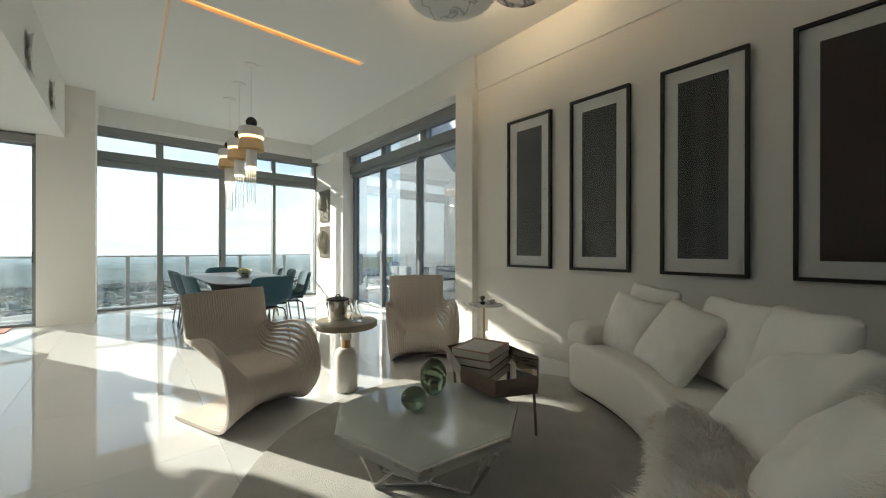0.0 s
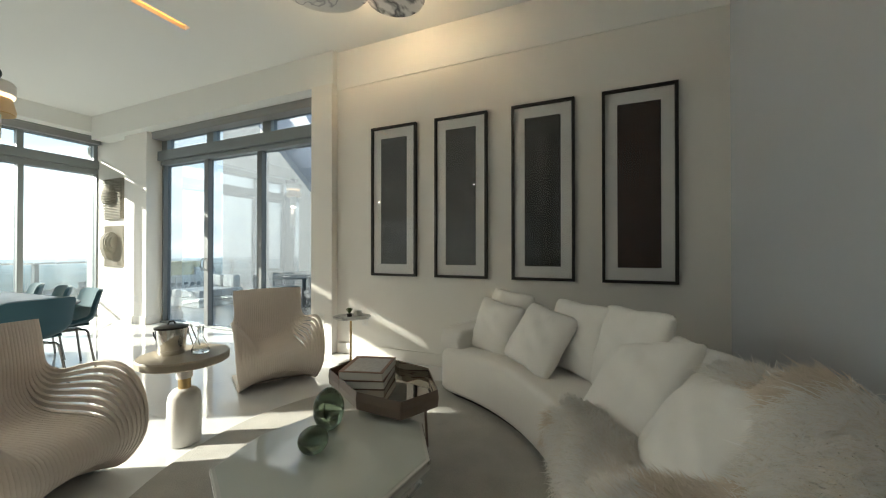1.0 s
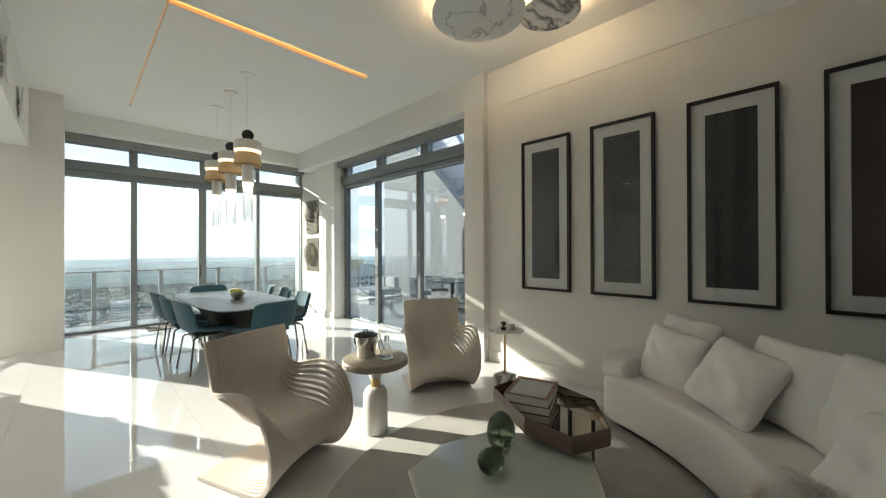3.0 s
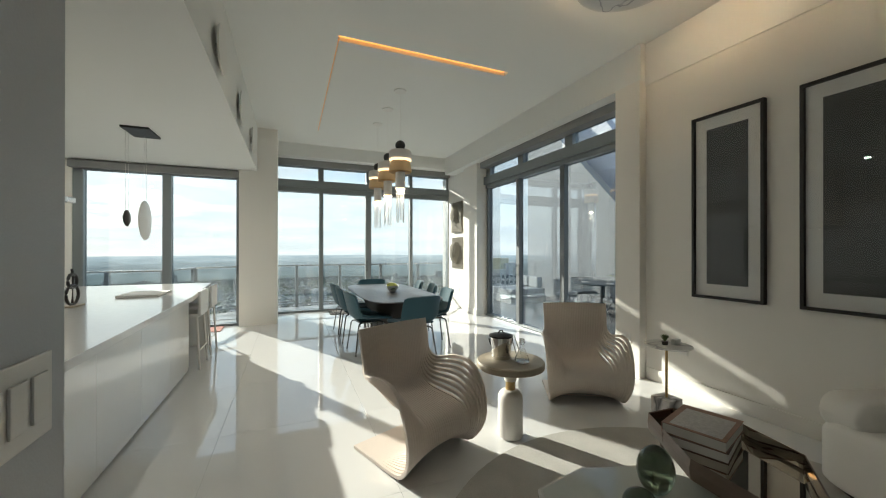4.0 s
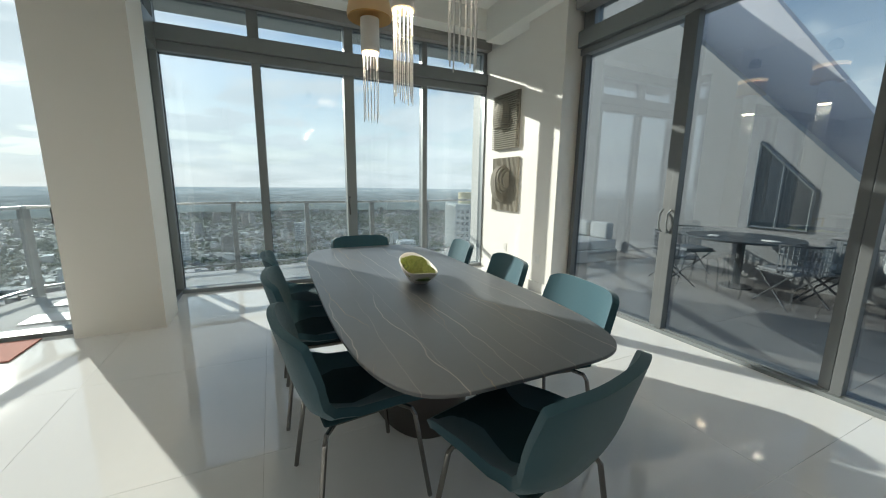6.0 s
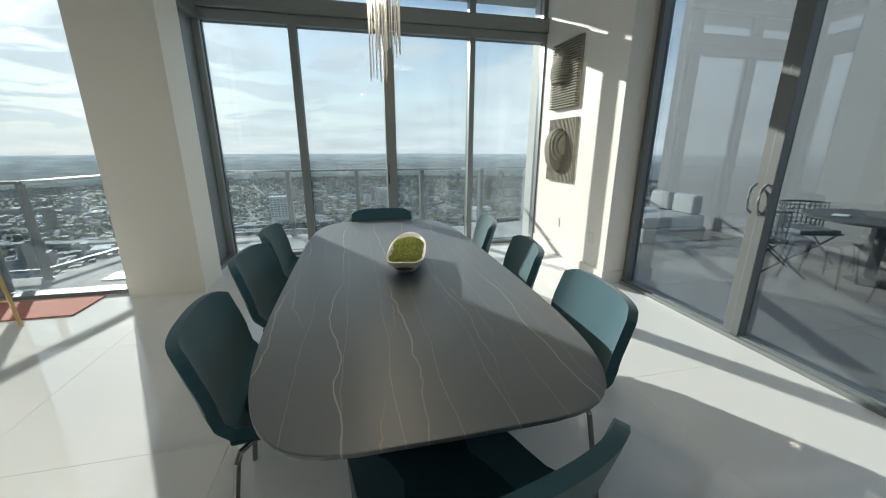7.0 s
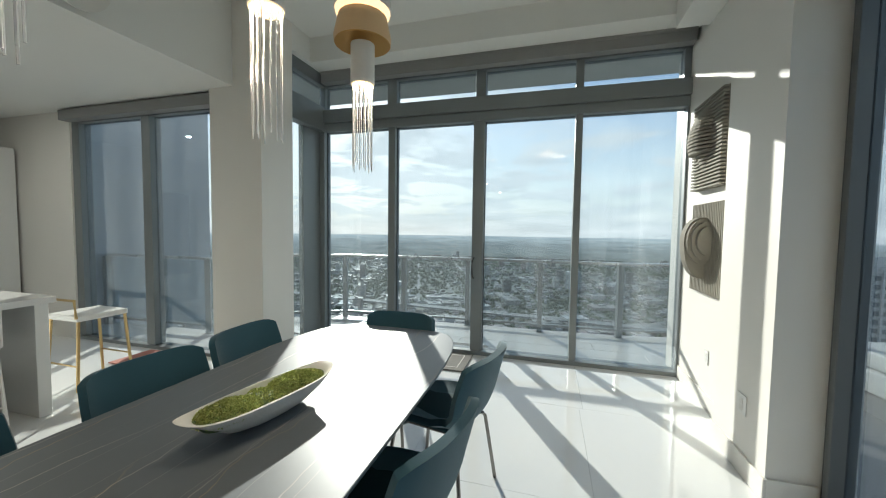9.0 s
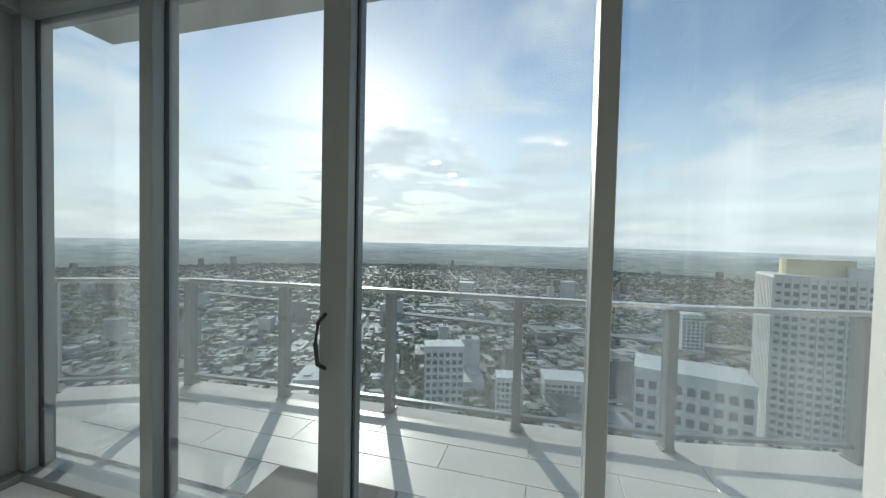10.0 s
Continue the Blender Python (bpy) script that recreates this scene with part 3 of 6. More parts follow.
# haze is painted as a glow that pales towards the ring's top
hz = bpy.data.materials.new("painted_haze")
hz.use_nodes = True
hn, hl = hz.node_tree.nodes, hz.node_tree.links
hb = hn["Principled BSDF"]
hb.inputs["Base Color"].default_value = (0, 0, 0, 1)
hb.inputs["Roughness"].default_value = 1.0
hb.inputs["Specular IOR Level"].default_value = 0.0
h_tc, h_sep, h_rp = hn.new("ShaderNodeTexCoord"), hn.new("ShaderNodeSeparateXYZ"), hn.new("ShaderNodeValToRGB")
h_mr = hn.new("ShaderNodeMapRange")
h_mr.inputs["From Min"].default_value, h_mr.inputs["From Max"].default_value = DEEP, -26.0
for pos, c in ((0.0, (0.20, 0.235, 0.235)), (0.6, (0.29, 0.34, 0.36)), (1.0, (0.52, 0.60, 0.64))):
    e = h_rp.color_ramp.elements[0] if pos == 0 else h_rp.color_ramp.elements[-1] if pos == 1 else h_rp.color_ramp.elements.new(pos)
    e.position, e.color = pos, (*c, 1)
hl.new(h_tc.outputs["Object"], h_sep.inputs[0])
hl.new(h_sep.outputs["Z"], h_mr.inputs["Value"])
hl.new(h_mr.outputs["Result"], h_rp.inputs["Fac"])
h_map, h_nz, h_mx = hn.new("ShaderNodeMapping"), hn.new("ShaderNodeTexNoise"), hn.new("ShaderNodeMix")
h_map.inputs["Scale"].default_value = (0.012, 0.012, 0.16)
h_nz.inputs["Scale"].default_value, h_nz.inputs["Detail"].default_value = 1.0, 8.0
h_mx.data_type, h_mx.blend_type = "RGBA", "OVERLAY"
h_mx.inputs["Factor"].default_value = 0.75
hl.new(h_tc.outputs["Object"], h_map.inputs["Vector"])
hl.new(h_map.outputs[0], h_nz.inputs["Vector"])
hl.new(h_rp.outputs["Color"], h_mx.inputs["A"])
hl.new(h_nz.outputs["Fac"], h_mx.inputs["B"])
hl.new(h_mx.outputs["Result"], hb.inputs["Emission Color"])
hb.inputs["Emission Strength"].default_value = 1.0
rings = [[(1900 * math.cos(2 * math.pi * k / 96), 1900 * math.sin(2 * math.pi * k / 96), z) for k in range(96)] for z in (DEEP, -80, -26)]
structure("backdrop", loft(rings, True, False), hz, "blue-grey distance at the horizon with painted haze", "backdrop")

rng = random.Random(7)


def island_mat(name, cols, rough=0.7):
    m = bpy.data.materials.new(name)
    m.use_nodes = True
    n, l = m.node_tree.nodes, m.node_tree.links
    g, r = n.new("ShaderNodeNewGeometry"), n.new("ShaderNodeValToRGB")
    for k, c in enumerate(cols):
        e = r.color_ramp.elements[k] if k < 2 else r.color_ramp.elements.new(1.0)
        e.position, e.color = k / max(1, len(cols) - 1), (*c, 1)
    r.color_ramp.interpolation = "CONSTANT" if len(cols) > 3 else "LINEAR"
    l.new(g.outputs["Random Per Island"], r.inputs["Fac"])
    l.new(r.outputs["Color"], n["Principled BSDF"].inputs["Base Color"])
    n["Principled BSDF"].inputs["Roughness"].default_value = rough
    return m


ROOFS = island_mat("mixed_roofs", [(0.24, 0.24, 0.23), (0.34, 0.34, 0.33), (0.20, 0.19, 0.18), (0.46, 0.46, 0.45), (0.28, 0.25, 0.23), (0.36, 0.35, 0.34)])
LEAF_FAR = island_mat("far_tree_crowns", [(0.085, 0.115, 0.065), (0.12, 0.145, 0.09), (0.10, 0.125, 0.08)], 0.9)


def boxes_mesh(name, items, material):
    """Many separate blocks in one mesh: (x, y, z0, z1, half-x, half-y, turn)."""
    vs, fs = [], []
    for x, y, z0, z1, hx, hy, a in items:
        c, s_ = math.cos(a), math.sin(a)
        k = len(vs)
        for z in (z0, z1):
            for sx, sy in ((-1, -1), (1, -1), (1, 1), (-1, 1)):
                vs.append((x + sx * hx * c - sy * hy * s_, y + sx * hx * s_ + sy * hy * c, z))
        fs += [(k, k + 1, k + 5, k + 4), (k + 1, k + 2, k + 6, k + 5), (k + 2, k + 3, k + 7, k + 6), (k + 3, k, k + 4, k + 7), (k + 4, k + 5, k + 6, k + 7)]
    me = bpy.data.meshes.new(name)
    me.from_pydata(vs, [], fs)
    me.materials.append(material)
    return new(name, me)


def crowns_mesh(name, items, material):
    """Many separate uneven leafy domes in one mesh: (x, y, z0, height, radius)."""
    vs, fs = [], []
    for x, y, z0, h, r in items:
        k = len(vs)
        for f, e in ((1.0, 0.0), (0.92, 0.45), (0.5, 0.88)):
            for i in range(6):
                a = i * 1.0472 + f
                q = r * f * rng.uniform(0.75, 1.2)
                vs.append((x + q * math.cos(a), y + q * math.sin(a), z0 + h * e * rng.uniform(0.85, 1.15)))
        vs.append((x, y, z0 + h))
        for b in (0, 6):
            for i in range(6):
                fs.append((k + b + i, k + b + (i + 1) % 6, k + b + 6 + (i + 1) % 6, k + b + 6 + i))
        fs += [(k + 12 + i, k + 12 + (i + 1) % 6, k + 18) for i in range(6)]
    me = bpy.data.meshes.new(name)
    me.from_pydata(vs, [], fs)
    me.materials.append(material)
    return new(name, me)


def district(x, y, size, seed):
    return noise.noise(Vector((x / size + seed, y / size - seed, seed * 0.37)))


GRID = 0.35
gc, gs = math.cos(GRID), math.sin(GRID)


def on_street(x, y):
    """Streets on a turned grid, wider avenues between."""
    u, v = x * gc + y * gs, -x * gs + y * gc
    return abs((u + 31) % 74 - 37) < 5 or abs((v + 60) % 148 - 74) < 6


blocks, crowns, lanes = [], [], []
while len(blocks) < 8200:
    a = rng.uniform(-1.25, 1.35) if rng.random() < 0.94 else rng.uniform(-3.1, 3.1)
    d = 165 + 1715 * rng.random() ** 1.25
    x, y = d * math.sin(a), d * math.cos(a)
    built = district(x, y, 230, 3.7) + 0.5 * district(x, y, 80, 8.1)
    if built < rng.uniform(-0.55, 0.1) or on_street(x, y):
        continue
    big = rng.random() + 0.03 * (built > 0.35)
    hx, hy, h = rng.uniform(2.6, 6.5), rng.uniform(2.6, 5.5), rng.uniform(3, 6.5)
    if big > 0.955:
        hx, hy, h = rng.uniform(8, 16), rng.uniform(8, 24), rng.uniform(5, 12)
    if big > 0.99:
        hx, hy, h = rng.uniform(6, 9), rng.uniform(6, 11), rng.uniform(18, 38)
    turn = GRID + (rng.random() < 0.5) * 1.5708
    blocks.append((x, y, DEEP, DEEP + h, hx, hy, turn))
    if h > 5 and hx > 5.5:
        blocks.append((x + rng.uniform(-0.4, 0.4) * hx, y + rng.uniform(-0.4, 0.4) * hy, DEEP + h, DEEP + h + rng.uniform(1, 2.6), hx * 0.3, hy * 0.3, turn))
while len(crowns) < 25000:
    a = rng.uniform(-1.25, 1.35)
    d = 150 + 1730 * rng.random() ** 1.35
    x, y = d * math.sin(a), d * math.cos(a)
    if -district(x, y, 230, 3.7) + 0.6 * district(x, y, 60, 1.9) < rng.uniform(-0.75, 0.35) or on_street(x, y) and rng.random() < 0.75:
        continue
    r = rng.uniform(1.8, 5.4)
    crowns.append((x, y, DEEP, r * rng.uniform(0.8, 1.4), r))
for k in range(-26, 27):
    for span, w, across in ((74, 3.2, 0), (148, 4.6, 1)):
        o = span * k - (31 if across == 0 else 60) + span / 2
        p = (o * gc, o * gs) if across == 0 else (-o * gs, o * gc)
        if abs(o) < 1700:
            lanes.append((p[0], p[1], DEEP, DEEP + 0.25, w if across == 0 else 1900, 1900 if across == 0 else w, GRID))
# an elevated road that crosses the middle distance
lanes.append((40, 560, DEEP + 6, DEEP + 8.5, 900, 9, -0.10))
ASPHALT = mat("pale_far_road", (0.24, 0.24, 0.235), 0.8, vary=0.15, scale=0.02, fine=0.3)
tagged(boxes_mesh("far_roads", lanes, ASPHALT), "far pale streets between the houses", "roads", kind="stuff")
tagged(boxes_mesh("far_houses", blocks, ROOFS), "far low houses and flat roofs of the suburbs", "houses", kind="stuff")
tagged(crowns_mesh("far_trees", crowns, LEAF_FAR), "far green tree crowns between roofs", "trees", kind="stuff")

TOWER = mat("tower_concrete", (0.66, 0.65, 0.63), 0.7, vary=0.08, scale=0.1, fine=2)
TOWER_GLASS = mat("tower_window", (0.17, 0.19, 0.21), 0.15, vary=0.3, scale=0.3, fine=1)
CREAM = mat("cream_roof", (0.62, 0.56, 0.36), 0.7)


def tower(x, y, w, d, top, turn, rows, cols, label, penthouse=False):
    t = thing("tower_block", label, "building", "towers beyond the rail", at=(x, y, DEEP))
    t.rotation_euler = (0, 0, radians(turn))
    h = top - DEEP
    part("wall", box(-w / 2, -d / 2, 0, w / 2, d / 2, h), TOWER, t)
    step = max(3.2, h * 0.8 / rows)
    for face in (0, 1):
        span = (w, d)[face] / cols
        bm = box(-0.32 * span, -0.05, 0, 0.32 * span, 0.3, 0.55 * step)
        me = bpy.data.meshes.new("window")
        bm.to_mesh(me)
        bm.free()
        me.materials.append(TOWER_GLASS)
        for r in range(rows):
            z = h - 1.2 * step - r * step
            if z < 4:
                break
            for c in range(cols):
                o = new("window", me)
                f = (c + 0.5) / cols - 0.5
                o.parent = t
                o.location = (f * w, -d / 2, z) if face == 0 else (-w / 2, f * d, z)
                o.rotation_euler = (0, 0, 0 if face == 0 else -math.pi / 2)
    part("parapet", box(-w / 2 - 0.3, -d / 2 - 0.3, h, w / 2 + 0.3, d / 2 + 0.3, h + 1.2), TOWER, t)
    if penthouse:
        ring = [(0.36 * w * math.cos(2 * math.pi * k / 28), 0.36 * d * math.sin(2 * math.pi * k / 28)) for k in range(28)]
        part("penthouse", prism(ring, h + 1.2, h + 8), CREAM, t, "rounded cream rooftop plant room")
        part("roof_block", box(0.2 * w, -0.42 * d, h + 1.2, 0.46 * w, 0.1 * d, h + 5), TOWER, t)
        for k in range(cols + 1):
            x, y = (k / cols - 0.5) * w, (k / cols - 0.5) * d
            part("pier", box(x - 0.3, -d / 2 - 0.9, 0, x + 0.3, -d / 2, h), TOWER, t)
            part("pier", box(-w / 2 - 0.9, y - 0.25, 0, -w / 2, y + 0.25, h), TOWER, t)
        for k in range(rows):
            z = h - 1.2 * step - k * step
            for c in range(0, cols, 3):
                part("balcony", box((c / cols - 0.5) * w + 0.3, -d / 2 - 1.4, z - 0.2, ((c + 1) / cols - 0.5) * w - 0.3, -d / 2, z + 0.75), TOWER, t)
    return t


tower(118, 205, 34, 24, -12, -12, 28, 12, "tall pale apartment tower with window grid and cream top", True)
tower(66, 190, 42, 22, -54, -14, 10, 9, "mid-rise concrete office block with square windows")
tower(22, 330, 34, 24, -113, 8, 4, 7, "low white block with flat roof")
tower(-62, 250, 26, 16, -72, 20, 10, 6, "pale apartment block with dark windows")
tower(-20, 290, 20, 16, -103, 10, 6, 6, "pale apartment slab among trees")
tower(180, 520, 24, 20, -85, 0, 9, 5, "distant pale apartment tower among trees")
tower(-150, 760, 30, 24, -90, 10, 8, 5, "distant pale apartment tower among trees")
tower(60, 900, 26, 22, -92, 30, 7, 5, "distant pale apartment tower among trees")

# tree on the neighbouring roof terrace
LEAF = island_mat("fresh_leaves", [(0.05, 0.10, 0.02), (0.11, 0.17, 0.04), (0.08, 0.13, 0.03)], 0.6)
BARK = mat("bark", (0.16, 0.12, 0.09), 0.9)
POT = mat("planter", (0.28, 0.28, 0.28), 0.6)
tree = thing("potted_tree", "small leafy green tree in a planter on the terrace", "tree")
tx, ty = 10.3, 5.8
part("planter", box(tx - 0.3, ty - 0.3, -0.124, tx + 0.3, ty + 0.3, 0.45, 0.02), POT, tree)
part("trunk", tube([(tx, ty, 0.4), (tx + 0.03, ty, 0.9), (tx - 0.02, ty + 0.03, 1.4)], 0.03, 8), BARK, tree, "", True)
for k in range(5):
    a = k * 1.3
    part("limb", tube([(tx - 0.01, ty + 0.02, 1.15 + 0.05 * k), (tx + 0.25 * math.cos(a), ty + 0.25 * math.sin(a), 1.55 + 0.06 * k)], 0.012, 6), BARK, tree)
vs, fs = [], []
for _ in range(900):
    v = Vector((rng.gauss(0, 1), rng.gauss(0, 1), rng.gauss(0, 1))).normalized() * (0.62 * rng.random() ** 0.4)
    c = Vector((tx, ty, 1.75)) + v
    u, w_ = Vector((rng.gauss(0, 1), rng.gauss(0, 1), rng.gauss(0, 1))).normalized() * 0.05, Vector((rng.gauss(0, 1), rng.gauss(0, 1), rng.gauss(0, 1))).normalized() * 0.03
    k = len(vs)
    vs += [c - u, c + w_, c + u, c - w_]
    fs.append((k, k + 1, k + 2, k + 3))
me = bpy.data.meshes.new("crown")
me.from_pydata(vs, [], fs)
me.materials.append(LEAF)
crown = new("crown", me)
crown.parent = tree

# ---- living room ----
LINEN = mat("white_boucle", (0.82, 0.79, 0.74), 0.9, vary=0.05, scale=7, fine=320, bump=0.25, spec=0.2, sheen=0.3)
PILLOW = mat("white_cotton", (0.85, 0.825, 0.78), 0.9, vary=0.05, scale=9, fine=260, bump=0.2, spec=0.2, sheen=0.2)
FUR = island_mat("white_fur", [(0.96, 0.945, 0.915), (0.97, 0.96, 0.945), (0.88, 0.81, 0.70)], 0.8)
n_, l_ = FUR.node_tree.nodes, FUR.node_tree.links
tl_, ms_ = n_.new("ShaderNodeBsdfTranslucent"), n_.new("ShaderNodeMixShader")
tl_.inputs["Color"].default_value = (0.93, 0.91, 0.88, 1)
ms_.inputs["Fac"].default_value = 0.4
l_.new(n_["Principled BSDF"].outputs[0], ms_.inputs[1])
l_.new(tl_.outputs[0], ms_.inputs[2])
l_.new(ms_.outputs[0], n_["Material Output"].inputs["Surface"])
FUR_TAN = mat("tan_fur", (0.80, 0.71, 0.60), 0.85, vary=0.2, scale=20, bump=0.0)
FUR_BASE = mat("fur_backing", (0.93, 0.905, 0.865), 0.95, vary=0.12, scale=6, fine=80, bump=0.4)
RUG = mat("grey_wool_rug", (0.47, 0.46, 0.43), 0.95, vary=0.32, scale=5.0, fine=160, bump=0.5, spec=0.1)
PLY = mat("pale_plywood", (0.72, 0.64, 0.57), 0.55, vary=0.09, scale=5, fine=70, bump=0.06)
PLASTER = mat("white_plaster", (0.74, 0.72, 0.68), 0.6, vary=0.05, scale=9, fine=90, bump=0.12)
OAK = mat("grey_oak", (0.38, 0.33, 0.25), 0.5, vary=0.22, scale=4, fine=30, bump=0.08)
BRASS = mat("aged_brass", (0.58, 0.42, 0.20), 0.3, metal=1.0, vary=0.08)
BRONZE = mat("bronze_wood", (0.20, 0.145, 0.115), 0.35, vary=0.15, scale=8)
MIRROR = mat("tinted_mirror", (0.62, 0.57, 0.50), 0.02, metal=1.0, vary=0.01, bump=0, rvary=0.01)
GLOSS_WHITE = mat("lacquered_top", (0.66, 0.66, 0.62), 0.12, vary=0.03, scale=3, bump=0.0, coat=0.5)
TABLE_GLASS = mat("white_back_painted_glass", (0.60, 0.63, 0.58), 0.05, vary=0.02, scale=3, bump=0.0, coat=0.6)
MARBLE = veined("white_marble", (0.76, 0.75, 0.72), (0.40, 0.40, 0.41), 2.2, 0.2, 0.016)
MARBLE_DARK = veined("grey_veined_marble", (0.78, 0.77, 0.75), (0.10, 0.10, 0.11), 2.6, 0.2, 0.08, (1, 2.4, 1))
BLACK = mat("black_wood", (0.018, 0.015, 0.013), 0.4, vary=0.2)
MATBOARD = mat("white_matboard", (0.80, 0.79, 0.76), 0.8, vary=0.02)
LEATHER = mat("taupe_leather", (0.34, 0.30, 0.26), 0.45, vary=0.1, fine=200, bump=0.1)
CHROME = mat("polished_steel", (0.75, 0.75, 0.74), 0.08, metal=1.0, vary=0.02, bump=0)
GREEN_DARK = mat("succulent_green", (0.10, 0.15, 0.05), 0.6, vary=0.25, scale=30)
WHITE_PLASTIC = mat("white_plastic", (0.78, 0.77, 0.74), 0.35, vary=0.02)


def clear(name, color, rough=0.0, ior=1.45):
    m = bpy.data.materials.new(name)
    m.use_nodes = True
    b = m.node_tree.nodes["Principled BSDF"]
    b.inputs["Base Color"].default_value = (*color, 1)
    b.inputs["Transmission Weight"].default_value = 1.0
    b.inputs["Roughness"].default_value = rough
    b.inputs["IOR"].default_value = ior
    return m


GREEN_GLASS = clear("green_glass", (0.14, 0.185, 0.13))
CLEAR_GLASS = clear("clear_glass", (0.95, 0.96, 0.96))

# round rug
rug = thing("round_rug", "large round grey wool rug with a clipped pile", "rug")
bm = lathe([(1.44, 0.0), (1.455, 0.008), (1.45, 0.016), (1.43, 0.02), (0.0005, 0.021)], (1.70, 1.40, 0.001), 96)
part("woven_disc", bm, RUG, rug, "", True)

# curved sofa
SC, RI, RO = (1.12, 2.25), 1.71, 2.44
A0, A1 = -16.0, -103.0


def arc_band(r0, r1, z0, z1, a0, a1, rnd, steps=40, lift=None):
    """A bent upholstered block with rounded edges between two radii."""
    rings = []
    for k in range(steps + 1):
        f = k / steps
        end = min(f, 1 - f) * steps
        pinch = min(1.0, 0.35 + 0.65 * math.sqrt(min(1.0, end / 2.0)))
        a = radians(a0 + (a1 - a0) * f)
        mid, half = (r0 + r1) / 2, (r1 - r0) / 2
        zm, zh = (z0 + z1) / 2, (z1 - z0) / 2
        ring = []
        for cx, cz, q in ((1, 1, 0), (-1, 1, 90), (-1, -1, 180), (1, -1, 270)):
            for j in range(5):
                t = radians(q + 22.5 * j)
                r = mid + cx * (half - rnd) + rnd * math.cos(t)
                z = zm + cz * (zh - rnd) + rnd * math.sin(t)
                if pinch < 1:
                    r = mid + (r - mid) * (0.75 + 0.25 * pinch)
                    z = z0 + (z - z0) * (0.80 + 0.20 * pinch)
                ring.append((SC[0] + r * math.cos(a), SC[1] + r * math.sin(a), z + (lift(f) if lift and z > zm else 0)))
        rings.append(ring)
    return loft(rings)


sofa = thing("curved_sofa", "curved white boucle sofa with a low wrapped back", "sofa")
part("base", arc_band(RI, RO - 0.03, 0.05, 0.43, A0, A1, 0.05), LINEN, sofa, "", True, 60)
part("backrest", arc_band(RO - 0.24, RO, 0.06, 0.64, A0 - 2, A1, 0.10, lift=lambda f: 0.08 * min(1.0, f * 3)), LINEN, sofa, "low rounded white backrest", True, 60)
part("arm", arc_band(RI + 0.02, RO - 0.06, 0.37, 0.575, A0 + 0.4, A0 - 7.5, 0.10, 16), LINEN, sofa, "low rounded white arm", True, 60)
part("plinth", arc_band(RI + 0.05, RO - 0.08, 0.02, 0.055, A0 - 1.5, A1 + 1.5, 0.012), BLACK, sofa)


def pillow(x, y, z, face, lean, spin, w, h, d, label):
    """A stuffed cushion: face is the way that it looks, lean its tilt back, spin its turn in its own plane."""
    p = thing("cushion", label, "cushion", "cushions on the sofa")
    w, h, d = w * 1.1, h * 1.08, d * 0.98
    n = 26
    rnd = random.Random(int(x * 91 + y * 57))
    ph = [rnd.uniform(0, 6) for _ in range(6)]
    bm = bmesh.new()
    sheet = {}
    for s_ in (1, -1):
        for i in range(n + 1):
            for j in range(n + 1):
                u, v = 2 * i / n - 1, 2 * j / n - 1
                edge = max(0.0, (1 - u ** 2) * (1 - v ** 2))
                t = edge ** 0.42
                pull = 1 - 0.09 * (1 - abs(u)) * abs(v) ** 3
                pull2 = 1 - 0.09 * (1 - abs(v)) * abs(u) ** 3
                crease = 0.16 * math.sin(5 * u + 3 * v + ph[0]) * math.sin(2.3 * v + ph[1]) * edge + 0.10 * math.sin(9 * v - 6 * u + ph[2]) * edge + 0.07 * math.sin(13 * u + 4 * v + ph[3]) * (1 - edge)
                key = (i, j) if (i in (0, n) or j in (0, n)) else (i, j, s_)
                if key not in sheet:
                    fold = 0.055 * math.sin(21 * u - 9 * v + ph[4]) * math.sin(4 * v + ph[5]) * (1 - 0.6 * edge)
                    tuck = 1 - 0.075 * (u * v) ** 4
                    sheet[key] = bm.verts.new((u * w / 2 * pull2 * tuck, s_ * d / 2 * t * (1 + 0.95 * crease + fold), v * h / 2 * pull * tuck))
        for i in range(n):
            for j in range(n):
                q = []
                for a, b in ((i, j), (i + 1, j), (i + 1, j + 1), (i, j + 1)):
                    q.append(sheet[(a, b) if (a in (0, n) or b in (0, n)) else (a, b, s_)])
                bm.faces.new(q)
    bmesh.ops.recalc_face_normals(bm, faces=bm.faces)
    m = pose(x, y, z, 0, 0, face) @ pose(0, 0, 0, lean) @ pose(0, 0, 0, 0, spin)
    bmesh.ops.transform(bm, matrix=m, verts=bm.verts)
    part("cover", bm, PILLOW, p, "", True, 80)
    return p


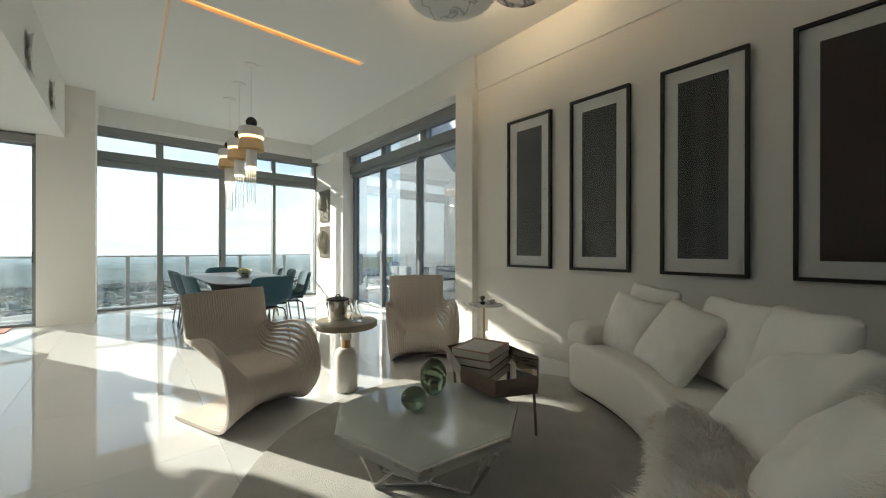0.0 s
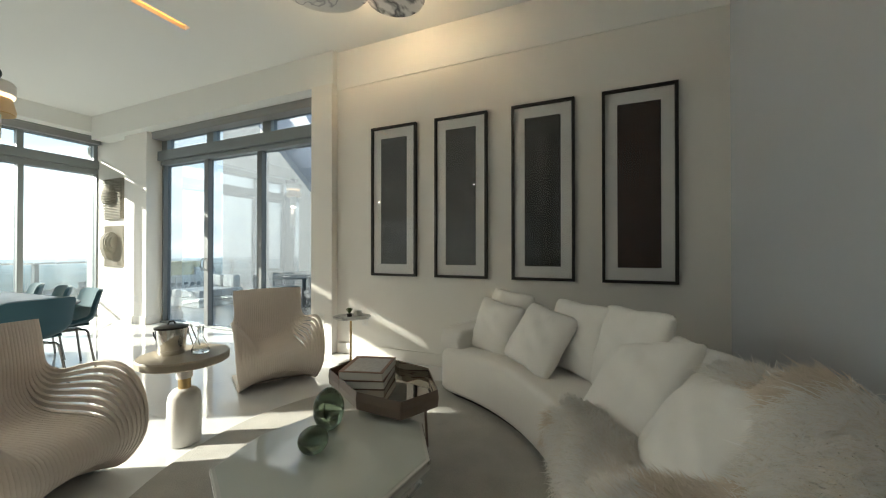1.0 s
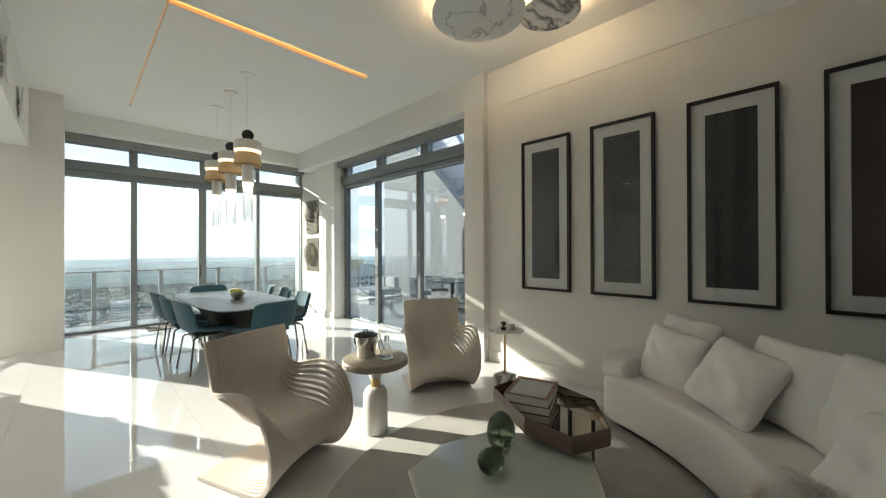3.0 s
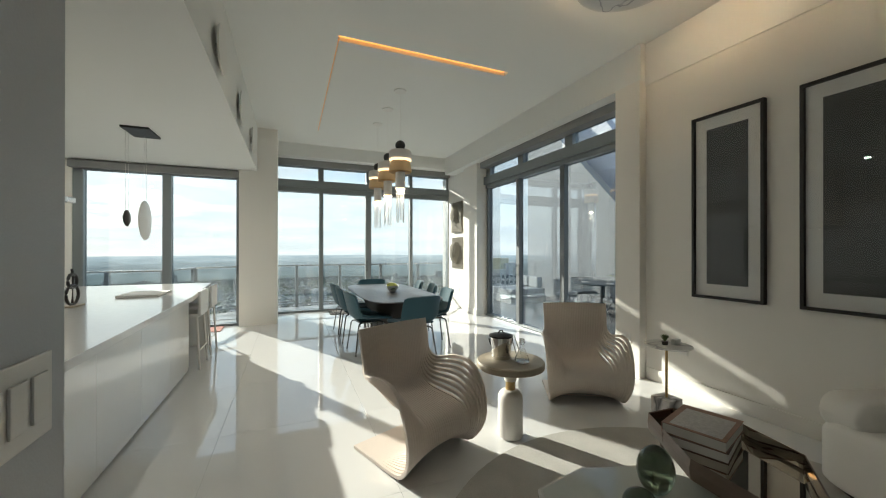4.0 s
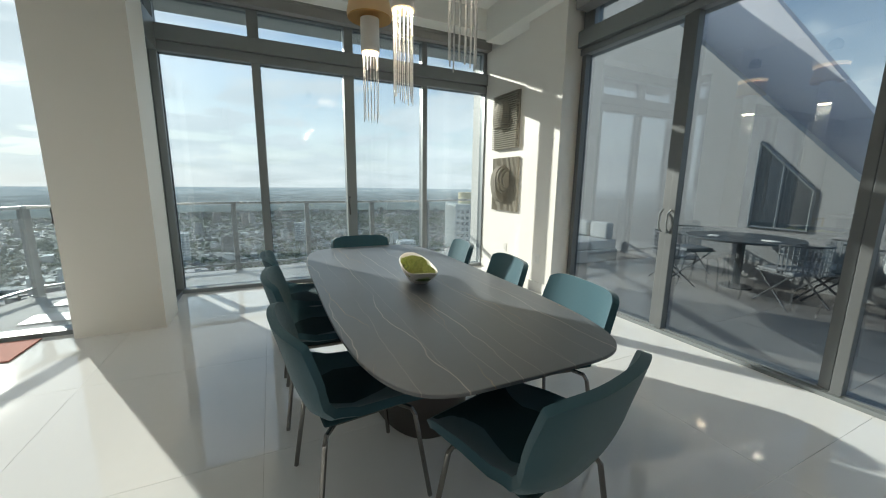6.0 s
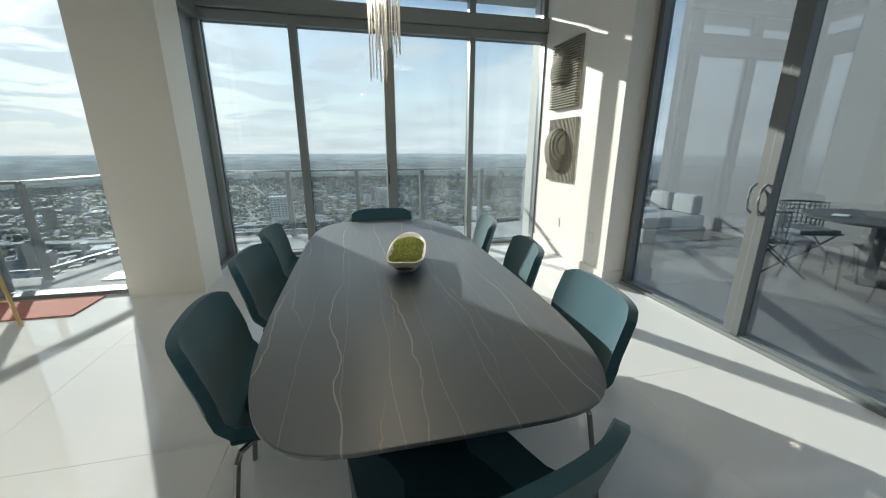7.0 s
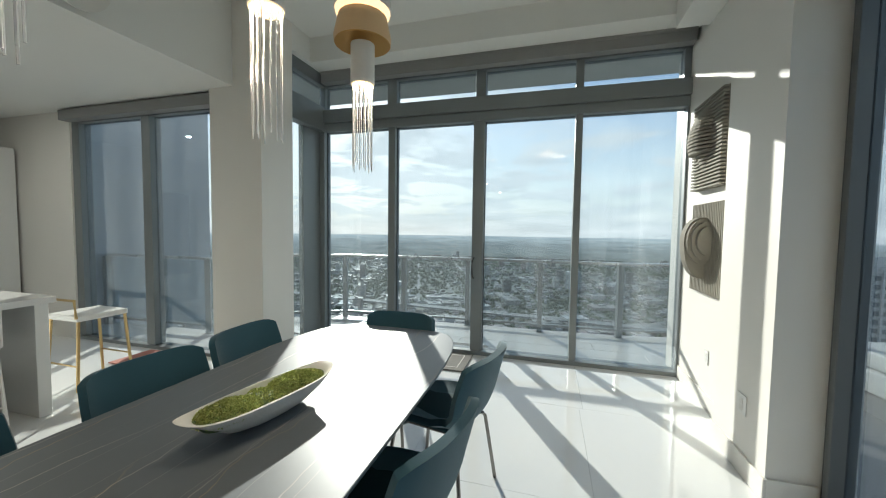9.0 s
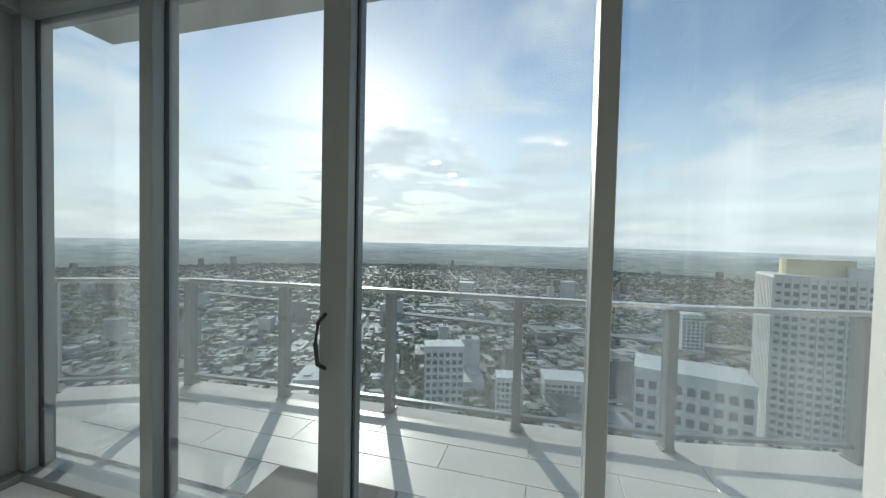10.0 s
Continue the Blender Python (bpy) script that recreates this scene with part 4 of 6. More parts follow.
for ang, r, z, turn, lean, spin, w, h, d, lab in (
        (-29.5, 1.97, 0.61, 8, 16, -8, 0.42, 0.42, 0.15, "crumpled white cotton cushion leaning in the sofa's end"),
        (-28.5, 2.16, 0.68, 4, 12, -5, 0.42, 0.42, 0.14, "white cotton cushion behind another on the sofa"),
        (-44.5, 1.94, 0.635, 10, 32, -10, 0.44, 0.44, 0.16, "white cotton cushion turned on its corner"),
        (-49.0, 2.13, 0.66, 2, 14, 0, 0.52, 0.46, 0.17, "square white back cushion on the curved sofa"),
        (-61.0, 2.16, 0.67, 0, 16, 3, 0.56, 0.50, 0.18, "broad white back cushion on the curved sofa"),
        (-73.0, 2.20, 0.63, 0, 16, 2, 0.50, 0.42, 0.18, "broad white back cushion beside the fur throw"),
        (-84.0, 2.20, 0.62, 0, 16, 0, 0.48, 0.40, 0.17, "white back cushion half under the fur throw"),
        (-71.5, 2.00, 0.63, 6, 42, 20, 0.50, 0.47, 0.17, "large soft white cushion lying forward on the seat"),
        (-85.0, 2.05, 0.64, 4, 38, 8, 0.46, 0.42, 0.17, "white cotton cushion lying against the fur throw")):
    pillow(SC[0] + r * math.cos(radians(ang)), SC[1] + r * math.sin(radians(ang)), z, ang + 90 + turn, lean, spin, w, h, d, lab)

# fur throw over seat and back
throw = thing("fur_throw", "long-haired white fur throw draped over the sofa", "throw")
N_U, N_V = 44, 60


THROW_LINE = [(-0.05, 0.16), (-0.045, 0.30), (-0.02, 0.43), (0.06, 0.475), (0.18, 0.475), (0.30, 0.50), (0.40, 0.60), (0.45, 0.71), (0.52, 0.775), (0.62, 0.785), (0.72, 0.74), (0.765, 0.66)]


def throw_point(f, g):
    """f along the sofa, g from the hanging front edge over the seat and the back."""
    q = min(0.9999, max(0.0, g)) * (len(THROW_LINE) - 1)
    k = int(q)
    t = q - k
    p = [THROW_LINE[min(max(k + o, 0), len(THROW_LINE) - 1)] for o in (-1, 0, 1, 2)]
    r, z = [0.5 * (2 * p[1][c] + (p[2][c] - p[0][c]) * t + (2 * p[0][c] - 5 * p[1][c] + 4 * p[2][c] - p[3][c]) * t * t + (3 * p[1][c] - p[0][c] - 3 * p[2][c] + p[3][c]) * t ** 3) for c in (0, 1)]
    rag = 1.6 * math.sin(13 * g + 0.7) * math.sin(5.3 * g + 2)
    start = -68.0 - 15.0 * g + rag
    a = radians(start + (-104.5 - start) * f)
    if g < 0.2:
        z += (0.2 - g) * (0.5 * math.sin(9 * f + 1) + 0.3 * math.sin(21 * f))
    bulge = 0.038 * math.sin(8 * f + 5 * g) + 0.034 * math.sin(13 * g - 6 * f) + 0.020 * math.sin(19 * f + 8 * g)
    lift = 0.035 + 0.9 * bulge if 0.22 < g < 0.95 else 0.02 + 0.3 * bulge
    r = RI + r - bulge * 0.3
    return Vector((SC[0] + r * math.cos(a), SC[1] + r * math.sin(a), z + max(0.008, lift)))


bm = bmesh.new()
grid = [[bm.verts.new(throw_point(i / N_U, j / N_V)) for j in range(N_V + 1)] for i in range(N_U + 1)]
for i in range(N_U):
    for j in range(N_V):
        bm.faces.new((grid[i][j], grid[i + 1][j], grid[i + 1][j + 1], grid[i][j + 1]))
bmesh.ops.recalc_face_normals(bm, faces=bm.faces)
bmesh.ops.solidify(bm, geom=bm.faces[:], thickness=0.006)
part("hide", bm, FUR_BASE, throw, "", True, 80)
vs, fs, hue = [], [], []
frng = random.Random(3)
for _ in range(5200):
    f0, g0 = frng.uniform(0.0, 1.0), frng.uniform(0, 1)
    p0 = throw_point(f0, g0)
    du, dv = throw_point(f0 + 0.01, g0) - p0, throw_point(f0, g0 - 0.01) - p0
    nrm = du.cross(dv).normalized()
    if nrm.dot(Vector((SC[0], SC[1], 1.6)) - p0) < 0:
        nrm = -nrm
    comb = (dv.normalized() + du.normalized() * (0.8 * math.sin(6 * f0 + 4 * g0) + frng.uniform(-0.9, 0.9))).normalized()
    ln = frng.uniform(0.035, 0.07)
    tan = math.sin(7 * f0 + 5.5 * g0 + 1.2) + 0.6 * math.sin(15 * g0 - 9 * f0) > 1.05
    tip = p0 + nrm * ln * frng.uniform(0.35, 0.75) + comb * ln
    for _ in range(20):
        p = throw_point(min(1.0, max(0.0, f0 + frng.gauss(0, 0.024))), min(1.0, max(0.0, g0 + frng.gauss(0, 0.018))))
        end = tip + Vector((frng.gauss(0, 0.018), frng.gauss(0, 0.018), frng.gauss(0, 0.012)))
        side = nrm.cross((end - p).normalized()).normalized() * 0.0018
        mid = p.lerp(end, 0.5) + nrm * 0.22 * ln
        k = len(vs)
        vs += [p - side, p + side, mid + side, mid - side, end]
        fs += [(k, k + 1, k + 2, k + 3), (k + 3, k + 2, k + 4)]
        hue += [int(tan), int(tan)]
me = bpy.data.meshes.new("fur")
me.from_pydata(vs, [], fs)
me.materials.append(FUR)
me.materials.append(FUR_TAN)
me.polygons.foreach_set("material_index", hue)
fur = new("fur", me)
fur.parent = throw
tagged(fur, "long white fur strands", kind="stuff")

# faceted coffee table
ct = thing("coffee_table", "faceted white lacquered coffee table on steel wire legs", "coffee table")
top_pts = [(0.73, 1.66), (0.845, 1.21), (1.29, 1.15), (1.57, 1.33), (1.64, 1.62), (1.46, 1.88), (1.16, 1.98), (0.88, 1.93)]
part("tabletop", prism(top_pts, 0.325, 0.37, 0.006), GLOSS_WHITE, ct)
part("edge_band", prism([(1.18 + (x - 1.18) * 1.004, 1.56 + (y - 1.56) * 1.004) for x, y in top_pts], 0.352, 0.366), STEEL, ct, "thin metal band round the edge")
part("inlay", prism([(1.18 + (x - 1.18) * 0.96, 1.56 + (y - 1.56) * 0.96) for x, y in top_pts], 0.370, 0.3715), TABLE_GLASS, ct, "back-painted white glass")
for (xa, ya), (xb, yb), (xc, yc) in (((0.80, 1.60), (0.95, 1.70), (1.08, 1.42)), ((1.20, 1.15), (1.26, 1.36), (1.46, 1.36)), ((1.50, 1.74), (1.35, 1.66), (1.32, 1.88)), ((0.92, 1.88), (1.04, 1.78), (1.10, 1.90))):
    part("leg", tube([(xa, ya, 0.33), (xb, yb, 0.03), (xc, yc, 0.33)], 0.009, 6), STEEL, ct, "bent steel wire leg")
    part("foot_bar", tube([(xb, yb, 0.032), (1.16, 1.54, 0.032)], 0.008, 6), STEEL, ct)

# tray table, partly over the coffee table
tt = thing("tray_table", "bronze faceted tray table with a mirrored top", "side table")
tray = [(1.48, 1.40), (1.70, 1.30), (2.00, 1.50), (2.08, 1.80), (1.92, 2.06), (1.74, 2.07), (1.50, 1.68)]
tc_ = (1.77, 1.70)
part("tray_base", prism(tray, 0.405, 0.425, 0.003), BRONZE, tt)
part("mirror", prism([(tc_[0] + (x - tc_[0]) * 0.97, tc_[1] + (y - tc_[1]) * 0.97) for x, y in tray], 0.425, 0.430), MIRROR, tt, "smoky mirror glass")
for k in range(len(tray)):
    (xa, ya), (xb, yb) = tray[k], tray[(k + 1) % len(tray)]
    part("rim", tube([(xa, ya, 0.450), (xb, yb, 0.450)], 0.005, 4, 0.046), BRONZE, tt)
    xc, yc, xd, yd = [tc_[c % 2] + (v - tc_[c % 2]) * 0.982 for c, v in enumerate((xa, ya, xb, yb))]
    part("rim_mirror", tube([(xc, yc, 0.450), (xd, yd, 0.450)], 0.003, 4, 0.042), MIRROR, tt, "mirrored inner side")
for x, y in ((1.94, 1.50), (1.97, 1.90), (1.72, 1.98)):
    part("leg", tube([(x, y, 0.41), (x + 0.02, y - 0.01, 0.022)], 0.009, 8), BRONZE, tt)

# books on the tray
PAGES = mat("book_pages", (0.78, 0.76, 0.71), 0.8, vary=0.05, fine=300)
for k, (z, w, h, d, turn, col) in enumerate(((0.431, 0.27, 0.34, 0.046, 290, (0.14, 0.085, 0.065)), (0.478, 0.27, 0.33, 0.050, 287, (0.30, 0.17, 0.12)))):
    cover = mat("book_cover_%d" % k, col, 0.35, vary=0.5 if k == 1 else 0.1, scale=22, fine=60)
    bk = thing("book", ("dark brown large art book at the bottom", "reddish-brown art book with a pale patterned cover")[k], "book", "stack of books on the tray", at=(1.84, 1.84, z))
    bk.rotation_euler = (0, 0, radians(turn))
    part("cover", box(-w / 2, -h / 2, 0, w / 2, h / 2, 0.003), cover, bk)
    part("cover", box(-w / 2, -h / 2, d - 0.003, w / 2, h / 2, d), cover, bk)
    part("spine", box(-w / 2, -h / 2, 0.003, -w / 2 + 0.004, h / 2, d - 0.003), cover, bk)
    part("page_block", box(-w / 2 + 0.005, -h / 2 + 0.002, 0.0032, w / 2 - 0.003, h / 2 - 0.002, d - 0.0032), PAGES, bk)
    if k == 1:
        part("cover_picture", box(-w / 2 + 0.03, -h / 2 + 0.02, d, w / 2 - 0.02, h / 2 - 0.05, d + 0.0008), mat("cover_print", (0.55, 0.53, 0.52), 0.3, vary=0.6, scale=40, fine=120), bk)

# green glass drops
for x, y, r, h, lab in ((1.32, 1.71, 0.074, 0.205, "tall pointed dark green glass drop"), (1.13, 1.63, 0.064, 0.115, "small round dark green glass drop")):
    g = thing("glass_drop", lab, "ornament", "green glass drops")
    pr = []
    for k in range(15):
        t = k / 14
        a = math.pi * t
        rr = r * math.sin(a) ** (0.9 if t < 0.45 else 1.15)
        pr.append((max(0.0005, rr), h * (1 - math.cos(a)) / 2))
    part("body", lathe(pr, (x, y, 0.3718), 32), GREEN_GLASS, g, "", True, 80)


# ribbed lounge chairs
def lounge_chair(label):
    c = thing("lounge_chair", label, "armchair", "pair of ribbed lounge chairs")
    n = 37
    for i in range(n):
        w = 2 * i / (n - 1) - 1
        k = max(0.0, (abs(w) - 0.60) / 0.40)
        arm = 0.225 * k ** 1.0
        arch = 0.13 * (1 - w * w)
        dish = 0.025 * (1 - w * w)
        path = [(-0.50 + dish, 0.865 - 0.012 * w * w), (-0.475 + dish, 0.74), (-0.455 + dish, 0.62), (-0.435, 0.50 + 0.35 * arm),
                (-0.38, 0.425 - dish + 0.55 * arm), (-0.28, 0.385 - dish + 0.85 * arm), (-0.16, 0.375 - dish + 1.0 * arm), (-0.05 + 0.02 * k, 0.365 - dish + 0.92 * arm),
                (0.035 + 0.03 * k, 0.315 + 0.55 * arm), (0.065 + 0.03 * k, 0.235 + 0.15 * arm), (0.055 + 0.02 * k, 0.16 + 0.25 * arch), (0.025, 0.08 + 0.62 * arch),
                (-0.03, 0.03 + 0.85 * arch), (-0.12, 0.018 + 0.5 * arch), (-0.25, 0.016), (-0.40, 0.014), (-0.56, 0.014)]
        side = [1.0, 1.0, 0.98, 0.98 + 0.04 * k, 1.0 + 0.08 * k, 1.03 + 0.12 * k, 1.05 + 0.14 * k, 1.06 + 0.14 * k, 1.07 + 0.12 * k, 1.07 + 0.10 * k, 1.07 + 0.06 * k, 1.07, 1.06, 1.05, 1.03, 1.01, 1.0]
        # smooth the profile by cutting corners twice
        flare = [0, 0, 0, 0.04, 0.08, 0.12, 0.14, 0.14, 0.12, 0.10, 0.06, 0, 0, 0, 0, 0, 0]
        pts = [(u, w * 0.305 * s_, z, 0.0084 * (s_ + 2.5 * abs(w) * f_ * (k > 0))) for (u, z), s_, f_ in zip(path, side, flare)]
        for _ in range(2):
            q = [pts[0]]
            for p0, p1 in zip(pts, pts[1:]):
                q.append(tuple(0.75 * a + 0.25 * b for a, b in zip(p0, p1)))
                q.append(tuple(0.25 * a + 0.75 * b for a, b in zip(p0, p1)))
            q.append(pts[-1])
            pts = q
        pts = pts[::2] + [pts[-1]]
        rings = []
        for j, p in enumerate(pts):
            a, b = Vector(pts[max(0, j - 1)][:3]), Vector(pts[min(len(pts) - 1, j + 1)][:3])
            d = (b - a).normalized()
            nr = Vector((-d.z, 0, d.x))
            nr.normalize()
            hw, ht = p[3], 0.0115
            o = Vector(p[:3])
            y = Vector((0, 1, 0))
            rings.append([o - y * hw - nr * ht, o + y * hw - nr * ht, o + y * hw + nr * ht * 0.85, o + y * hw * 0.75 + nr * ht, o - y * hw * 0.75 + nr * ht, o - y * hw + nr * ht * 0.85])
        part("rib", loft(rings), PLY, c, "", True, 50)
    for z, u in ((0.80, -0.478), (0.02, -0.45), (0.02, -0.2)):
        part("cross_rod", tube([(u, -0.28, z - 0.004), (u, 0.28, z - 0.004)], 0.005, 6), PLY, c)
    return c


chair_a = lounge_chair("sculptural ribbed pale plywood lounge chair on a swept base")
chair_a.matrix_basis = pose(0.80, 2.85, 0.001, 0, 0, -67)
copy_thing(chair_a, pose(2.36, 3.16, 0.001, 0, 0, -119))

# pedestal side table with an ice bucket and carafe
st = thing("pedestal_table", "round wood-topped side table on a white plaster bottle base", "side table")
SX_, SY_ = 1.42, 2.98
part("base", lathe([(0.088, 0.0), (0.094, 0.012), (0.094, 0.27), (0.088, 0.31), (0.07, 0.34), (0.045, 0.352), (0.0005, 0.353)], (SX_, SY_, 0.002), 40), PLASTER, st, "rough white plaster base", True)
part("collar", lathe([(0.036, 0.35), (0.036, 0.42), (0.0005, 0.42)], (SX_, SY_, 0), 28), BRASS, st, "", True)
part("neck", lathe([(0.046, 0.42), (0.046, 0.52), (0.0005, 0.52)], (SX_, SY_, 0), 28), PLASTER, st, "", True)
part("tabletop", lathe([(0.24, 0.52), (0.253, 0.528), (0.255, 0.565), (0.248, 0.575), (0.0005, 0.5755)], (SX_, SY_, 0), 56), OAK, st, "grey oak round top", True)
bu = thing("ice_bucket", "polished steel ice bucket with a dark lid and swing handle", "ice bucket")
BX, BY = 1.38, 3.05
part("body", lathe([(0.070, 0.0), (0.074, 0.005), (0.086, 0.15), (0.088, 0.165), (0.0005, 0.166)], (BX, BY, 0.576), 36), CHROME, bu, "", True)
part("band", lathe([(0.0745, 0.012), (0.0765, 0.03), (0.075, 0.032), (0.073, 0.013)], (BX, BY, 0.576), 36), CHROME, bu, "", True)
lid = part("lid", lathe([(0.092, 0.166), (0.092, 0.176), (0.06, 0.188), (0.0005, 0.192)], (BX, BY, 0.576), 36), BLACK, bu, "low domed dark lid", True)
part("knob", tube([(BX - 0.022, BY, 0.766), (BX - 0.012, BY, 0.786), (BX + 0.012, BY, 0.786), (BX + 0.022, BY, 0.766)], 0.005, 8), BLACK, lid)
part("handle", tube([(BX + 0.085 * math.cos(a) * 1.04, BY - 0.085 * math.cos(a) * 0.35, 0.73 - 0.10 * math.sin(a)) for a in [math.pi * k / 12 for k in range(13)]], 0.004, 6), BLACK, bu, "thin dark swing handle", True)
ca = thing("carafe", "clear glass carafe on the side table", "carafe")
flask = part("body", lathe([(0.045, 0.0), (0.052, 0.006), (0.05, 0.03), (0.028, 0.08), (0.017, 0.105), (0.017, 0.135), (0.024, 0.145), (0.021, 0.145), (0.0145, 0.13), (0.0145, 0.105), (0.025, 0.08), (0.046, 0.03), (0.046, 0.012), (0.0005, 0.011)], (1.47, 2.90, 0.577), 32), CLEAR_GLASS, ca, "", True)
part("stopper", lathe([(0.013, 0.128), (0.018, 0.15), (0.02, 0.17), (0.0005, 0.175)], (1.47, 2.90, 0.577), 20), CLEAR_GLASS, flask, "", True)
tg = thing("ice_tongs", "thin steel tongs leaning on the ice bucket", "tongs")
part("arm", tube([(1.46, 3.06, 0.75), (1.50, 3.05, 0.74), (1.555, 3.04, 0.58)], 0.004, 6), STEEL, tg)
part("arm", tube([(1.46, 3.07, 0.75), (1.49, 3.08, 0.735), (1.535, 3.07, 0.58)], 0.004, 6), STEEL, tg)

# drinks table by the pier
dt = thing("drinks_table", "small round marble drinks table on a brass stem and stone block", "side table")
DX, DY = 2.90, 2.80
part("block", box(DX - 0.085, DY - 0.085, 0.001, DX + 0.085, DY + 0.085, 0.13, 0.006), MARBLE_DARK, dt, "veined grey stone block foot")
part("stem", lathe([(0.011, 0.13), (0.011, 0.57), (0.0005, 0.57)], (DX, DY, 0), 16), BRASS, dt, "slim brass stem", True)
part("tabletop", lathe([(0.175, 0.57), (0.185, 0.576), (0.185, 0.584), (0.0005, 0.586)], (DX + 0.02, DY, 0), 48), MARBLE, dt, "thin white marble top", True)
sp = thing("succulent", "tiny green succulent in a small dark pot", "plant")
part("pot", lathe([(0.022, 0.0), (0.028, 0.03), (0.0005, 0.03)], (DX - 0.02, DY, 0.5865), 16), BLACK, sp)
for k in range(14):
    a, e = k * 2.4, 0.5 + 0.06 * k
    tip = Vector((math.cos(a) * math.cos(e) * 0.04, math.sin(a) * math.cos(e) * 0.04, 0.03 + 0.03 * math.sin(e)))
    o = Vector((DX - 0.02, DY, 0.6165))
    part("leaf", tube([o, o + tip * 0.6, o + tip], 0.006, 5, 0.003), GREEN_DARK, sp)
cc = thing("card_holder", "small white box on the drinks table", "box")
part("body", box(DX + 0.05, DY - 0.04, 0.5865, DX + 0.13, DY + 0.0, 0.63, 0.004), WHITE_PLASTIC, cc)

# four framed pictures
for k, (y1, col, vary) in enumerate(((2.945, (0.045, 0.047, 0.045), 0.6), (2.135, (0.042, 0.043, 0.040), 0.7), (1.30, (0.032, 0.032, 0.031), 0.7), (0.485, (0.055, 0.022, 0.013), 0.9))):
    pr = mat("print_%d" % k, col, 0.5, vary=vary, scale=2.5, fine=(7, 12, 5, 16)[k], bump=0)
    if k in (2, 3):
        pn, pl = pr.node_tree.nodes, pr.node_tree.links
        wv, wt, wm = pn.new("ShaderNodeTexWave"), pn.new("ShaderNodeTexCoord"), pn.new("ShaderNodeMix")
        wv.bands_direction = "Y"
        wv.inputs["Scale"].default_value, wv.inputs["Distortion"].default_value, wv.inputs["Detail"].default_value = (2.0, 11.0)[k - 2], 1.2, 4.0
        wm.data_type, wm.blend_type = "RGBA", "MULTIPLY"
        wm.inputs["Factor"].default_value = 0.65
        pl.new(wt.outputs["Object"], wv.inputs["Vector"])
        old = pn["Principled BSDF"].inputs["Base Color"].links[0].from_socket
        pl.new(old, wm.inputs["A"])
        pl.new(wv.outputs["Color"], wm.inputs["B"])
        pl.new(wm.outputs["Result"], pn["Principled BSDF"].inputs["Base Color"])
    pc = thing("framed_picture", ("tall black-framed picture of dark water in a white mat", "tall black-framed picture of dark ripples in a white mat", "tall black-framed dark grey picture in a white mat", "tall black-framed dark red-brown picture in a white mat")[k], "picture", "row of four framed pictures")
    y0, z0, z1 = y1 - 0.585, 0.96, 2.665
    for a, b, c, d in ((y0, z0, y1, z0 + 0.026), (y0, z1 - 0.026, y1, z1), (y0, z0 + 0.026, y0 + 0.026, z1 - 0.026), (y1 - 0.026, z0 + 0.026, y1, z1 - 0.026)):
        part("frame_bar", box(3.452, a, b, 3.498, c, d, 0.002, 1), BLACK, pc)
    part("mat", box(3.480, y0 + 0.026, z0 + 0.026, 3.490, y1 - 0.026, z1 - 0.026), MATBOARD, pc, "wide white mat")
    part("print", box(3.476, y0 + 0.125, z0 + 0.135, 3.4795, y1 - 0.125, z1 - 0.135), pr, pc)
    g = part("glazing", box(3.466, y0 + 0.026, z0 + 0.026, 3.469, y1 - 0.026, z1 - 0.026), PICTURE_GLASS, pc)

# marble disc ceiling lamp
WARM = glow("warm_halo", (1.0, 0.66, 0.36), 5.0)
ml = thing("marble_ceiling_lamp", "cluster of thin marble discs glowing warm at the ceiling", "ceiling lamp")
for x, y, z, r, m_ in ((2.27, 2.62, 3.48, 0.41, MARBLE), (2.76, 2.20, 3.53, 0.265, MARBLE_DARK), (2.46, 2.02, 3.595, 0.20, MARBLE)):
    disc = part("disc", lathe([(r - 0.004, 0), (r, 0.004), (r, 0.022), (0.0005, 0.024)], (x, y, z), 56), m_, ml, "", True)
    part("lamp_ring", lathe([(r * 0.55, 0.026), (r * 0.55, 0.045), (0.0005, 0.046)], (x, y, z), 32), WARM, disc, "warm glowing ring above the disc")
    part("stem", lathe([(0.012, z + 0.04), (0.012, CEIL_Z), (0.0005, CEIL_Z)], (x, y, 0), 12), STEEL, ml)

# ---- dining area ----
TEAL = mat("teal_wool", (0.038, 0.098, 0.130), 0.85, vary=0.10, scale=10, fine=320, bump=0.15, sheen=0.25, spec=0.25)
# pad teal is darkened to carry the shade inside the shell
TEAL_SHADED = mat("shaded_teal_pad", (0.014, 0.042, 0.052), 0.85, vary=0.1, scale=10, fine=320, bump=0.15, spec=0.25)
LEG = mat("gunmetal", (0.24, 0.23, 0.22), 0.25, metal=1.0, vary=0.06)
STONE_TOP = mat("dark_veined_ceramic", (0.125, 0.138, 0.155), 0.38, vary=0.10, scale=2.5, fine=30, bump=0.0)
n_, l_ = STONE_TOP.node_tree.nodes, STONE_TOP.node_tree.links
ground_ = n_["Principled BSDF"].inputs["Base Color"].links[0].from_socket
tc_v = n_.new("ShaderNodeTexCoord")
